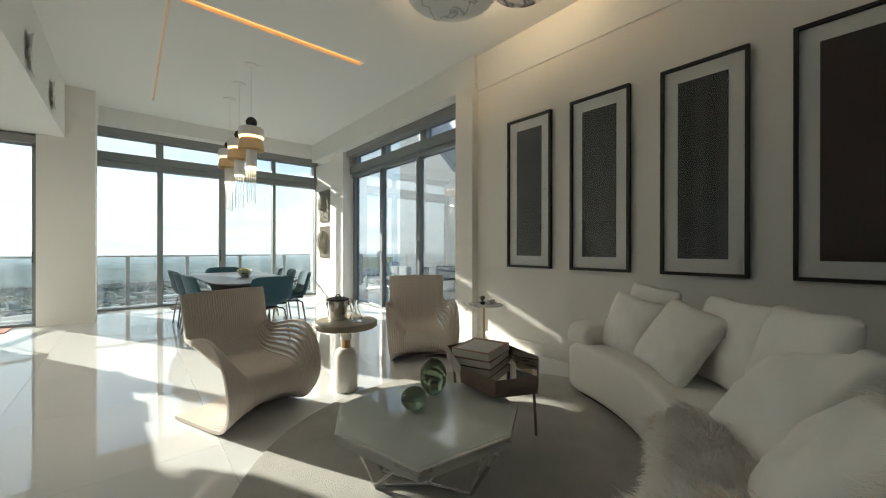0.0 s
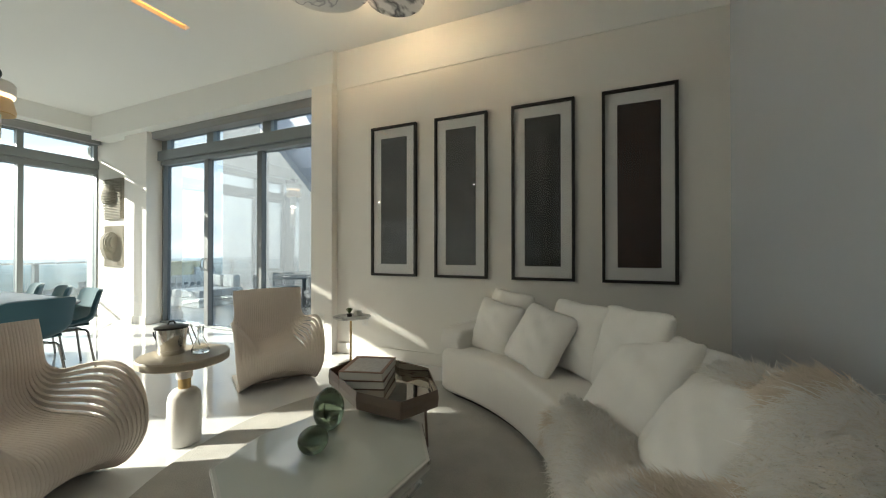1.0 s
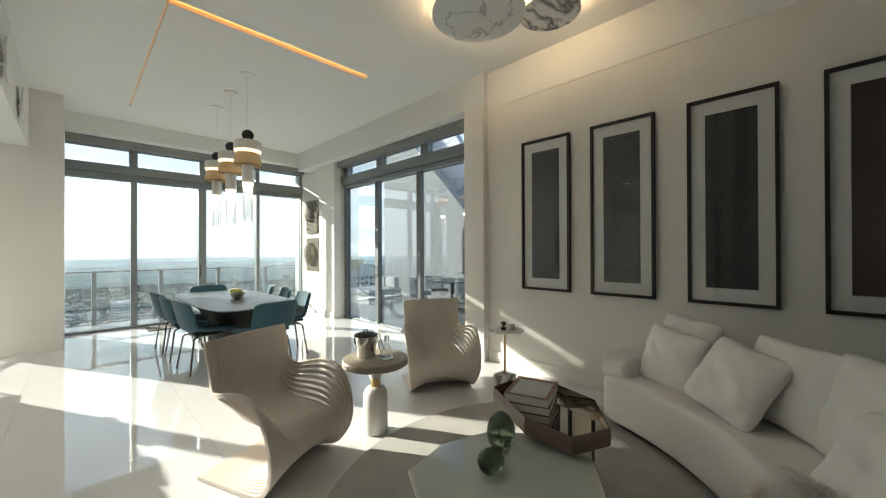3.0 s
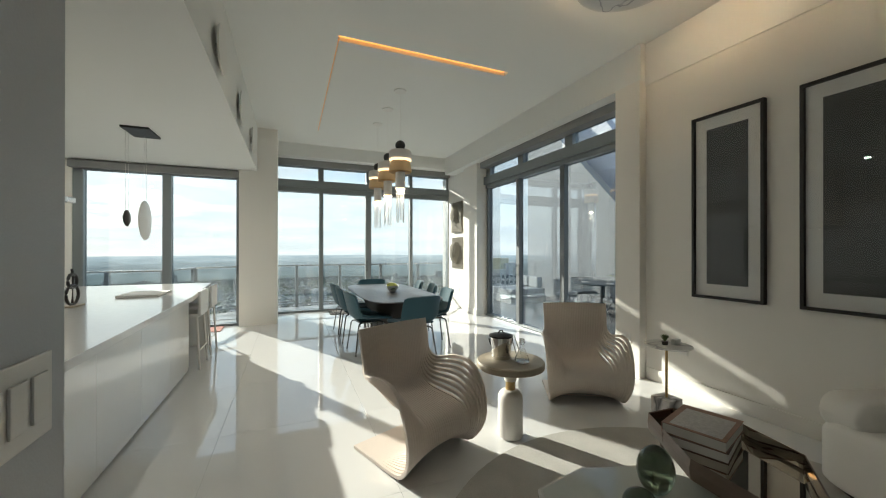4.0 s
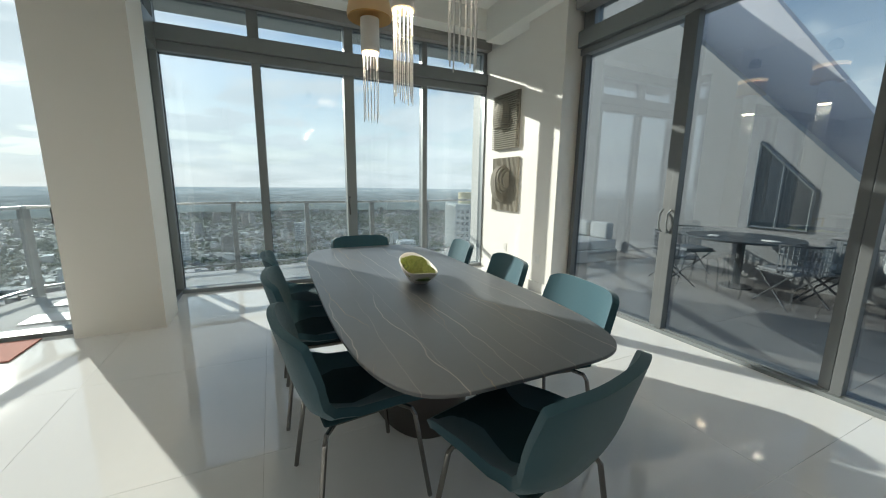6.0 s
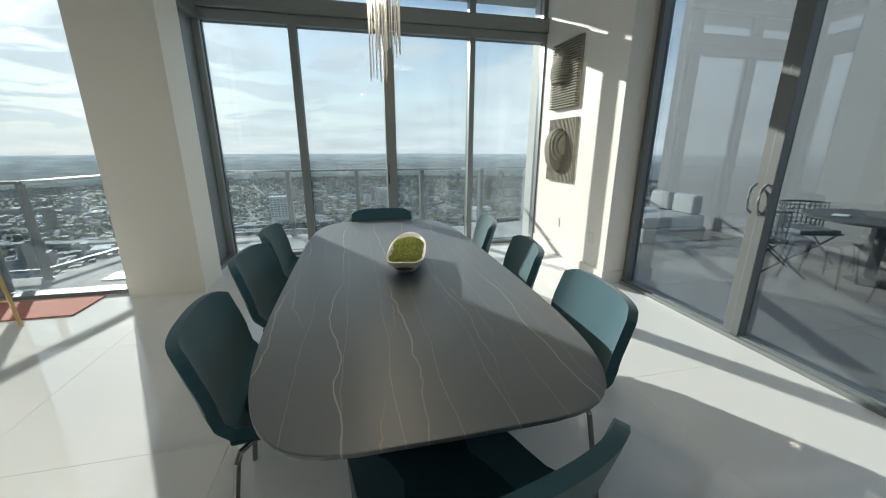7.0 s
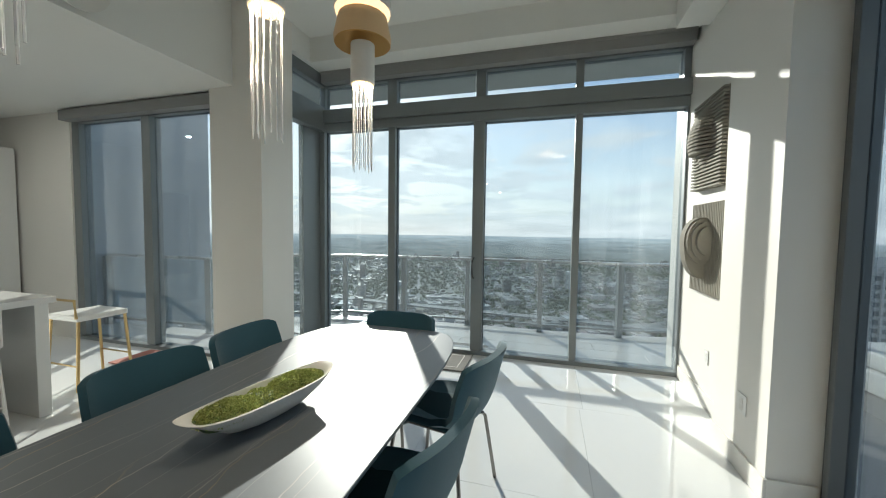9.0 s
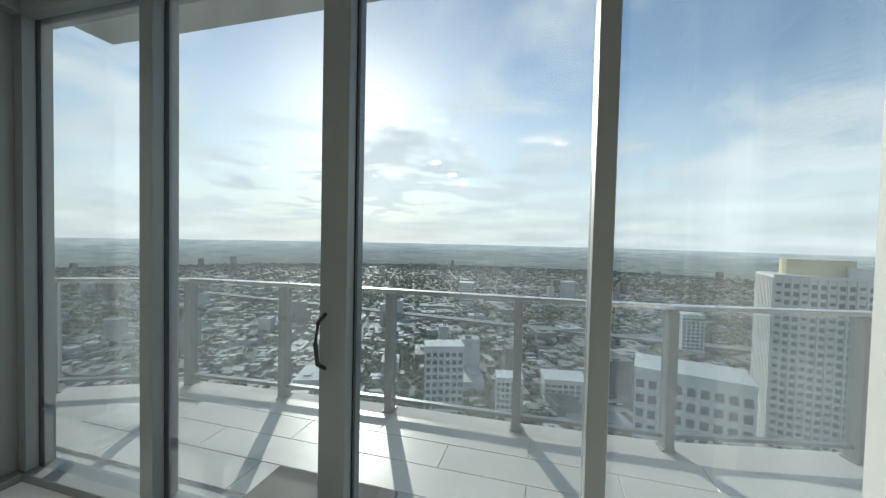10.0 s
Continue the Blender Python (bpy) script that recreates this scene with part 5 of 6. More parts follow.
for rate, wob, wide, seed, hue in ((4.6, 0.75, 0.014, 0.0, (0.44, 0.41, 0.36)), (3.1, 0.9, 0.009, 5.0, (0.36, 0.27, 0.16)), (7.3, 0.65, 0.012, 9.0, (0.28, 0.275, 0.26))):
    sep_v, wn_v, fr_v, mk_v, ma_v = n_.new("ShaderNodeSeparateXYZ"), n_.new("ShaderNodeTexNoise"), n_.new("ShaderNodeMath"), n_.new("ShaderNodeTexNoise"), n_.new("ShaderNodeMath")
    wn_v.noise_dimensions = mk_v.noise_dimensions = "4D"
    wn_v.inputs["W"].default_value, mk_v.inputs["W"].default_value = seed, seed + 2.5
    wn_v.inputs["Scale"].default_value, wn_v.inputs["Detail"].default_value = 1.1, 5.0
    mk_v.inputs["Scale"].default_value, mk_v.inputs["Detail"].default_value = 1.7, 1.0
    ma_v.operation, ma_v.inputs[1].default_value = "MULTIPLY", rate
    ad_v, wo_v, su_v, ab_v, rp_v, mr_v, mu_v, mx_v = [n_.new(t_) for t_ in ("ShaderNodeMath", "ShaderNodeMath", "ShaderNodeMath", "ShaderNodeMath", "ShaderNodeMapRange", "ShaderNodeMapRange", "ShaderNodeMath", "ShaderNodeMix")]
    wo_v.operation, wo_v.inputs[1].default_value = "MULTIPLY", wob * 2
    ad_v.operation, fr_v.operation, su_v.operation, ab_v.operation, mu_v.operation = "ADD", "FRACT", "SUBTRACT", "ABSOLUTE", "MULTIPLY"
    su_v.inputs[1].default_value = 0.5
    rp_v.inputs["From Max"].default_value, rp_v.inputs["To Min"].default_value, rp_v.inputs["To Max"].default_value = wide, 0.85, 0.0
    mr_v.inputs["From Min"].default_value, mr_v.inputs["From Max"].default_value = 0.41, 0.58
    mx_v.data_type = "RGBA"
    mx_v.inputs["B"].default_value = (*hue, 1)
    l_.new(tc_v.outputs["Object"], sep_v.inputs[0])
    l_.new(sep_v.outputs["X"], ma_v.inputs[0])
    l_.new(tc_v.outputs["Object"], wn_v.inputs["Vector"])
    l_.new(tc_v.outputs["Object"], mk_v.inputs["Vector"])
    l_.new(wn_v.outputs["Fac"], wo_v.inputs[0])
    l_.new(ma_v.outputs[0], ad_v.inputs[0])
    l_.new(wo_v.outputs[0], ad_v.inputs[1])
    l_.new(ad_v.outputs[0], fr_v.inputs[0])
    l_.new(fr_v.outputs[0], su_v.inputs[0])
    l_.new(su_v.outputs[0], ab_v.inputs[0])
    l_.new(ab_v.outputs[0], rp_v.inputs["Value"])
    l_.new(mk_v.outputs["Fac"], mr_v.inputs["Value"])
    l_.new(rp_v.outputs["Result"], mu_v.inputs[0])
    l_.new(mr_v.outputs["Result"], mu_v.inputs[1])
    l_.new(mu_v.outputs[0], mx_v.inputs["Factor"])
    l_.new(ground_, mx_v.inputs["A"])
    ground_ = mx_v.outputs["Result"]
l_.new(ground_, n_["Principled BSDF"].inputs["Base Color"])
PED = mat("dark_pedestal", (0.06, 0.055, 0.052), 0.5, vary=0.15, scale=3)

tb = thing("dining_table", "large dark veined ceramic dining table on a flared pedestal", "table")
TX, TY = 1.335, 6.36
edge = []
for k in range(72):
    a = 2 * math.pi * k / 72
    c, s_ = math.cos(a), math.sin(a)
    edge.append((TX + 0.55 * math.copysign(abs(c) ** 0.36, c), TY + 1.27 * math.copysign(abs(s_) ** 0.50, s_)))
bm = prism([(TX + (x - TX) * 0.985, TY + (y - TY) * 0.992) for x, y in edge], 0.726, 0.732)
top = part("underside", bm, PED, tb)
part("tabletop", prism(edge, 0.732, 0.745, 0.004), STONE_TOP, tb, "dark grey ceramic top with pale veins")
rings = []
for f, rx, ry in ((0.0, 0.26, 0.52), (0.04, 0.265, 0.525), (0.3, 0.27, 0.56), (0.6, 0.31, 0.66), (0.85, 0.37, 0.80), (1.0, 0.42, 0.90)):
    rings.append([(TX + rx * math.copysign(abs(math.cos(a)) ** 0.8, math.cos(a)), TY + ry * math.copysign(abs(math.sin(a)) ** 0.8, math.sin(a)), 0.001 + 0.724 * f) for a in (2 * math.pi * k / 48 for k in range(48))])
part("pedestal", loft(rings), PED, tb, "dark flared pedestal", True)


def shell(offset, u0, u1, thick, width):
    """The bent shell of a dining chair: u runs from the seat's front edge to the back's top."""
    bm = bmesh.new()
    nu, nw = 22, 14
    prof = [(0.27, 0.435), (0.25, 0.455), (0.10, 0.455), (-0.08, 0.445), (-0.18, 0.455), (-0.235, 0.50), (-0.265, 0.58), (-0.29, 0.68), (-0.315, 0.775), (-0.328, 0.825)]
    half = [0.22, 0.235, 0.255, 0.275, 0.288, 0.294, 0.296, 0.293, 0.286, 0.275]

    def at(t, arr):
        t = max(0.0, min(1.0, t)) * (len(arr) - 1)
        i = min(int(t), len(arr) - 2)
        f = t - i
        f = f * f * (3 - 2 * f) * 0.5 + f * 0.5
        if isinstance(arr[0], tuple):
            return tuple(a + (b - a) * f for a, b in zip(arr[i], arr[i + 1]))
        return arr[i] + (arr[i + 1] - arr[i]) * f
    rows = []
    for i in range(nu + 1):
        row = []
        for j in range(nw + 1):
            w = 2 * j / nw - 1
            t = u0 + (u1 - u0) * i / nu * (1 - 0.075 * abs(w) ** 7)
            t = t + 0.05 * abs(w) ** 7 * (1 - i / nu)
            u, z = at(t, prof)
            h = at(t, half) * width
            side = abs(w) ** 2.6
            wrap = 0.055 * side * max(0.0, min(1.0, (t - 0.35) / 0.35))
            lift = 0.075 * side * max(0.0, min(1.0, (t - 0.10) / 0.30)) * max(0.0, 1 - max(0.0, t - 0.55) / 0.45)
            row.append(bm.verts.new((u + wrap, h * w * (1 - 0.05 * abs(w) ** 6), z + lift + offset)))
        rows.append(row)
    for a, b in zip(rows, rows[1:]):
        for j in range(nw):
            bm.faces.new((a[j], a[j + 1], b[j + 1], b[j]))
    bmesh.ops.recalc_face_normals(bm, faces=bm.faces)
    bmesh.ops.solidify(bm, geom=bm.faces[:], thickness=thick)
    bmesh.ops.recalc_face_normals(bm, faces=bm.faces)
    return bm


dc = thing("dining_chair", "teal upholstered bucket dining chair on slim metal legs", "chair", "chairs round the dining table")
part("shell", shell(0.0, 0.0, 1.0, 0.032, 1.0), TEAL, dc, "", True, 70)
bm = box(-0.19, -0.215, 0.462, 0.262, 0.215, 0.490, 0.012, 3)
part("seat_pad", bm, TEAL_SHADED, dc, "teal seat pad, darkened for the shade inside the shell", True, 50)
part("seat_frame", box(-0.15, -0.14, 0.405, 0.15, 0.14, 0.43, 0.008), LEG, dc)
for sx, sy in ((1, 1), (1, -1), (-1, 1), (-1, -1)):
    part("leg", tube([(sx * 0.12, sy * 0.12, 0.418), (sx * 0.175, sy * 0.175, 0.405), (sx * 0.185, sy * 0.19, 0.38), (sx * 0.235, sy * 0.235, 0.0015)], 0.0105, 8), LEG, dc, "slim splayed metal leg")
first = True
for x, y, turn in ((0.875, 5.73, 6), (0.835, 6.45, -2), (0.82, 7.06, 3), (1.795, 5.68, 172), (1.82, 6.38, 169), (1.84, 7.12, 168), (1.335, 7.46, -90), (1.34, 5.17, 104)):
    m = pose(x, y, 0, 0, 0, turn)
    if first:
        dc.matrix_basis = m
        first = False
    else:
        copy_thing(dc, m)

# moss bowl
MOSS = island_mat("moss", [(0.20, 0.27, 0.07), (0.56, 0.57, 0.20), (0.38, 0.45, 0.13)], 0.95)
bw = thing("moss_bowl", "long white ceramic boat bowl filled with green moss", "bowl")
ax = Vector((0.12, 0.60, 0)).normalized()
ay = Vector((-ax.y, ax.x, 0))
bc = Vector((1.38, 6.325, 0.746))


def bowl_ring(a_, b_, z):
    return [bc + ax * a_ * math.copysign(abs(math.cos(t)) ** 0.72, math.cos(t)) + ay * b_ * math.copysign(abs(math.sin(t)) ** 0.85, math.sin(t)) + Vector((0, 0, z + 0.02 * (math.cos(t) ** 4) * (z > 0.05))) for t in (2 * math.pi * k / 40 for k in range(40))]


part("bowl", loft([bowl_ring(0.11, 0.04, 0.0), bowl_ring(0.17, 0.06, 0.015), bowl_ring(0.26, 0.088, 0.055), bowl_ring(0.315, 0.10, 0.092), bowl_ring(0.308, 0.093, 0.094), bowl_ring(0.25, 0.08, 0.06), bowl_ring(0.10, 0.03, 0.03)]), PLASTER, bw, "smooth white ceramic", True, 60)
vs, fs = [], []
mr = random.Random(11)
for cx, cr, ch, count in ((-0.15, 0.115, 0.040, 5200), (0.13, 0.125, 0.044, 5200), (-0.01, 0.05, 0.026, 700)):
    for _ in range(count):
        a, r = mr.uniform(0, 6.283), math.sqrt(mr.random())
        e, f = cr * r * math.cos(a), 0.086 * r * math.sin(a)
        lump = 0.5 + 0.25 * math.sin(70 * e + 2 * cx) + 0.25 * math.sin(85 * f + 40 * e)
        p = bc + ax * (cx + e) + ay * f
        p.z = bc.z + 0.072 + ch * math.sqrt(max(0.0, 1 - r * r)) * (0.72 + 0.28 * lump) + mr.uniform(-0.003, 0.004)
        u = Vector((mr.gauss(0, 1), mr.gauss(0, 1), mr.gauss(0, 1.4))).normalized() * 0.0055
        v = Vector((mr.gauss(0, 1), mr.gauss(0, 1), mr.gauss(0, 1))).normalized() * 0.003
        k = len(vs)
        vs += [p - u, p + v, p + u, p - v]
        fs.append((k, k + 1, k + 2, k + 3))
me = bpy.data.meshes.new("moss")
me.from_pydata(vs, [], fs)
me.materials.append(MOSS)
ob = new("moss", me)
ob.parent = bw
tagged(ob, "clumps of green moss", kind="stuff")
part("moss_bed", loft([bowl_ring(0.24, 0.075, 0.05), bowl_ring(0.262, 0.080, 0.068), bowl_ring(0.10, 0.03, 0.078)]), GREEN_DARK, bw, "", True)

# three pendants over the table
WHITE_METAL = mat("white_lacquer", (0.78, 0.76, 0.72), 0.35, vary=0.02)
GOLD_IN = mat("gold_lining", (0.62, 0.36, 0.10), 0.3, metal=0.8, vary=0.06)
LIT = glow("lit_diffuser", (1.0, 0.70, 0.40), 0.9)
SHADE = mat("amber_cream_shade", (0.78, 0.55, 0.30), 0.45, vary=0.04)
BALL = mat("dark_felt_ball", (0.05, 0.055, 0.055), 0.8, vary=0.1)
GLASS_ROD = mat("glass_rod", (0.80, 0.80, 0.80), 0.15, metal=0.2, vary=0.05, bump=0)


def pendant():
    p = thing("pendant_lamp", "white tiered pendant lamp with gold lining and hanging glass rods", "pendant lamp", "three pendants over the table")
    part("canopy", lathe([(0.085, 3.668), (0.09, 3.672), (0.09, 3.68), (0.0005, 3.68)], (0, 0, 0), 32), WHITE_METAL, p, "", True)
    part("cable", tube([(0, 0, 2.94), (0, 0, 3.67)], 0.0022, 6), WHITE_METAL, p)
    part("ball", lathe([(0.0005 + 0.07 * math.sin(math.pi * k / 12), 2.90 - 0.07 * math.cos(math.pi * k / 12)) for k in range(13)], (0, 0, 0), 28), BALL, p, "dark round ball", True, 80)
    part("upper_drum", lathe([(0.16, 2.70), (0.163, 2.705), (0.160, 2.80), (0.145, 2.82), (0.0005, 2.822), ], (0, 0, 0), 40), WHITE_METAL, p, "", True)
    part("diffuser", lathe([(0.10, 2.665), (0.150, 2.675), (0.156, 2.70), (0.0005, 2.701)], (0, 0, 0), 40), LIT, p, "glowing ring", True)
    shade = part("lower_shade", lathe([(0.160, 2.52), (0.163, 2.55), (0.138, 2.665), (0.10, 2.674), (0.10, 2.671), (0.136, 2.662), (0.160, 2.55), (0.158, 2.52)], (0, 0, 0), 40), SHADE, p, "amber cream lower shade", True)
    part("lining", lathe([(0.157, 2.515), (0.159, 2.55), (0.134, 2.66), (0.07, 2.664), (0.07, 2.661), (0.132, 2.657), (0.156, 2.55), (0.154, 2.515)], (0, 0, 0), 40), GOLD_IN, shade, "gold lining", True)
    stem = part("cylinder", lathe([(0.066, 2.29), (0.068, 2.295), (0.068, 2.668), (0.0005, 2.669)], (0, 0, 0), 32), WHITE_METAL, p, "", True)
    part("lamp_ring", lathe([(0.064, 2.284), (0.064, 2.289), (0.0005, 2.29)], (0, 0, 0), 28), LIT, p)
    for k in range(14):
        a = 2 * math.pi * k / 14
        r = 0.055
        part("rod", tube([(r * math.cos(a), r * math.sin(a), 2.284), (r * math.cos(a), r * math.sin(a), 1.79 + 0.05 * ((k * 5) % 4) / 3)], 0.003, 5), GLASS_ROD, stem)
    return p


pl = pendant()
pl.matrix_basis = pose(1.32, 5.66, 0)
copy_thing(pl, pose(1.325, 6.40, 0, 0, 0, 40))
copy_thing(pl, pose(1.325, 7.15, 0, 0, 0, 75))

# relief sculptures on the wall: plain layered shapes
CLAY = mat("grey_clay", (0.30, 0.28, 0.235), 0.85, vary=0.14, scale=14, fine=90, bump=0.2)
for k, (y0, y1, z0, z1) in enumerate(((8.46, 9.05, 1.83, 2.58), (8.43, 9.05, 0.955, 1.71))):
    rs = thing("relief_sculpture", ("grey clay relief of stacked horizontal slats with a rounded form", "grey clay relief panel with upright grooves and a layered rounded form")[k], "sculpture", "two wall reliefs")
    part("panel", box(3.652, y0, z0, 3.679, y1, z1, 0.004, 1), CLAY, rs)
    bm = bmesh.new()
    if k == 0:
        n = 26
        for j in range(n):
            z = z0 + (z1 - z0) * (j + 0.5) / n
            part("slat", box(3.615, y0, z - 0.009, 3.652, y1, z + 0.007, 0.002, 1), CLAY, rs)
            f = (j + 0.5) / n
            if 0.10 < f < 0.93:
                g = (f - 0.10) / 0.83
                prot = 0.15 * math.sin(math.pi * min(1, g * 0.98)) ** 0.7 * (0.6 if g < 0.35 else 1.0)
                half = (0.10 if g < 0.30 else 0.20 * math.sin(math.pi * (g - 0.12) / 0.95) ** 0.6)
                cy = y0 + 0.31 + (0.02 if g < 0.3 else 0.04)
                ov = [(3.66 - prot * abs(math.cos(a)) ** 0.8 * (1 if math.cos(a) > 0 else 0), cy + half * math.sin(a)) for a in (math.pi * (i / 10 - 0.5) for i in range(11))]
                lo = [bm.verts.new((x, y, z - 0.010)) for x, y in ov]
                hi = [bm.verts.new((x, y, z + 0.010)) for x, y in ov]
                bm.faces.new(lo)
                bm.faces.new(list(reversed(hi)))
                for i in range(10):
                    bm.faces.new((lo[i], lo[i + 1], hi[i + 1], hi[i]))
    else:
        n = 20
        for j in range(n):
            y = y0 + (y1 - y0) * (j + 0.5) / n
            part("rib", box(3.640, y - 0.010, z0, 3.652, y + 0.007, z1, 0.002, 1), CLAY, rs)
        for j in range(9):
            g = j / 8
            cy = y0 + 0.20 + 0.30 * g
            hh = 0.21 * math.sin(math.pi * (0.16 + 0.7 * g)) ** 0.8
            zc = z0 + 0.44 - 0.02 * g
            prot = 0.07 + 0.10 * math.sin(math.pi * (0.12 + 0.80 * g))
            ov = [(3.65 - prot * max(0.0, math.cos(a)) ** 0.7, zc + hh * math.sin(a) - (0.10 * max(0, -math.sin(a)) if 2 < j < 7 else 0)) for a in (math.pi * (i / 12 - 0.5) for i in range(13))]
            lo = [bm.verts.new((x, cy - 0.017, z)) for x, z in ov]
            hi = [bm.verts.new((x - 0.004, cy + 0.015, z)) for x, z in ov]
            bm.faces.new(lo)
            bm.faces.new(list(reversed(hi)))
            for i in range(12):
                bm.faces.new((lo[i], lo[i + 1], hi[i + 1], hi[i]))
    bmesh.ops.recalc_face_normals(bm, faces=bm.faces)
    part("layered_form", bm, CLAY, rs, "rounded form of stacked layers")

# outlets, switches
for x, y, z, w, face in ((3.679, 8.70, 0.43, 0.085, "x"), (3.554, 7.82, 0.42, 0.11, "x"), (3.399, 3.62, 0.42, 0.085, "x"), (3.499, 3.05, 0.42, 0.085, "x"), (-0.459, 1.285, 1.20, 0.155, "-x")):
    o = thing("wall_plate", "white plastic wall plate with switches" if face == "-x" else "white plastic wall outlet plate", "outlet")
    s_ = 1 if face == "-x" else -1
    part("plate", box(x, y - w / 2, z - 0.06, x + s_ * 0.006, y + w / 2, z + 0.06, 0.002), WHITE_PLASTIC, o)
    for k in range(3 if face == "-x" else 2):
        if face == "-x":
            part("rocker", box(x + 0.006, y - w / 2 + 0.012 + 0.046 * k, z - 0.034, x + 0.010, y - w / 2 + 0.046 + 0.046 * k, z + 0.034, 0.0015), WHITE_PLASTIC, o)
        else:
            part("socket", box(x - 0.008, y - 0.017, z - 0.04 + 0.042 * k, x - 0.006, y + 0.017, z - 0.006 + 0.042 * k), PLASTER, o)

# mats
MAT_GREY = mat("grey_doormat", (0.17, 0.16, 0.145), 0.9, vary=0.15, fine=200, bump=0.4)
MAT_RED = mat("rose_doormat", (0.48, 0.21, 0.17), 0.9, vary=0.25, scale=6, fine=150, bump=0.3)
dm = thing("doormat", "flat grey-brown doormat with a pale border line inside the window", "doormat")
part("mat_body", box(0.66, 8.79, 0.001, 1.58, 9.33, 0.014, 0.004), MAT_GREY, dm)
for a in ((0.74, 8.87, 1.50, 8.876), (0.74, 9.245, 1.50, 9.251), (0.74, 8.876, 0.746, 9.245), (1.494, 8.876, 1.50, 9.245)):
    part("border_line", box(a[0], a[1], 0.0135, a[2], a[3], 0.0155), PAGES, dm)
dm = thing("doormat", "flat brown doormat on the terrace outside the window", "doormat")
part("mat_body", box(0.77, 9.56, -0.110, 1.64, 10.05, -0.097, 0.004), MAT_GREY, dm)
dm = thing("doormat", "rose-red doormat before the kitchen window", "doormat")
part("mat_body", box(-2.05, 7.86, 0.001, -1.24, 8.30, 0.012, 0.003), MAT_RED, dm)

# ---- kitchen ----
CAB = mat("gloss_white_cabinet", (0.74, 0.74, 0.72), 0.12, vary=0.015, bump=0.0, coat=0.3)
QUARTZ = mat("white_quartz", (0.76, 0.75, 0.73), 0.10, vary=0.03, scale=20, bump=0.0)
BLACK_GLASS = mat("black_glass", (0.012, 0.012, 0.014), 0.04, vary=0.05, bump=0.0)
isl = thing("kitchen_island", "long white gloss kitchen island with a quartz top", "kitchen island")
part("body", box(-2.85, 2.74, 0.10, -1.224, 5.62, 0.855), CAB, isl)
part("plinth", box(-2.80, 2.80, 0.0, -1.32, 5.58, 0.10), ALU_DARK, isl)
for k in range(4):
    y = 2.745 + 0.72 * k
    part("door", box(-1.224, y, 0.02, -1.205, y + 0.7185, 0.835, 0.001, 1), CAB, isl)
for k in range(2):
    part("end_panel", box(-2.84 + 0.80 * k, 2.722, 0.02, -2.052 + 0.80 * k, 2.74, 0.835, 0.002, 1), CAB, isl)
part("end_leg", box(-2.85, 6.93, 0.0, -1.25, 7.01, 0.86, 0.003, 1), CAB, isl, "white slab end leg")
wt = thing("worktop", "white quartz island worktop with square edges", "worktop")
part("underlay", box(-2.84, 2.66, 0.856, -1.245, 6.92, 0.862), ALU, wt, "grey shadow-gap strip")
part("slab", prism([(-2.90, 2.60), (-1.05, 2.58), (-1.085, 5.25), (-1.235, 7.05), (-2.90, 7.05)], 0.862, 0.91, 0.003), QUARTZ, wt)
ck = thing("cooktop", "black glass induction cooktop set in the island", "cooktop")
part("glass", box(-2.47, 3.69, 0.911, -1.91, 4.71, 0.917, 0.002, 1), BLACK_GLASS, ck)
part("edge", box(-1.912, 3.69, 0.911, -1.905, 4.71, 0.918), STEEL, ck)
bd = thing("board", "pale flat board lying on the worktop", "board")
part("slab", box(-1.78, 5.35, 0.911, -1.42, 5.82, 0.932, 0.004), PLASTER, bd)

orn = thing("ring_sculpture", "small black bent-metal figure of rings on a wooden foot", "ornament")
ox, oy = -1.88, 4.80
part("foot", box(ox - 0.05, oy - 0.09, 0.911, ox + 0.05, oy + 0.09, 0.926, 0.003), OAK, orn, "wooden foot")
for cz, rr in ((1.015, 0.085), (1.135, 0.062)):
    part("ring", tube([(ox, oy + rr * 1.15 * math.cos(a), cz + rr * math.sin(a)) for a in [2 * math.pi * k / 20 for k in range(21)]], 0.012, 8), BLACK, orn, "", True)
part("stem", tube([(ox, oy, 0.93), (ox, oy + 0.01, 1.17), (ox, oy - 0.01, 1.24)], 0.010, 8), BLACK, orn)
part("bar", tube([(ox, oy - 0.05, 1.19), (ox, oy + 0.05, 1.185)], 0.010, 8), BLACK, orn)

# the chimney's warm reflection is put into its steel colour
HOOD_STEEL = mat("warm_tinted_steel", (0.78, 0.71, 0.62), 0.36, metal=0.8, vary=0.06, scale=2, fine=120, bump=0.02)
hd = thing("cooker_hood", "stainless steel island cooker hood with a square chimney", "cooker hood")
part("chimney", box(-2.24, 3.90, 1.86, -1.92, 4.22, KITCHEN_Z, 0.003, 1), HOOD_STEEL, hd, "satin steel chimney, tinted for a warm reflection")
part("chimney_seam", box(-2.10, 3.894, 1.86, -2.085, 3.90, KITCHEN_Z), BLACK, hd)
canopy = part("canopy", prism([(-2.48, 3.58), (-1.80, 3.58), (-1.80, 4.66), (-2.48, 4.66)], 1.80, 1.845, 0.004), STEEL, hd)
part("filter", box(-2.40, 3.66, 1.792, -1.88, 4.58, 1.80), BLACK_GLASS, canopy)
HALO = glow("cool_white_led", (1.0, 0.95, 0.88), 2.0)
for y in (3.75, 4.12, 4.50):
    part("spot", lathe([(0.028, 1.790), (0.03, 1.792), (0.0005, 1.7925)], (-1.86, y, 0), 16), HALO, canopy)

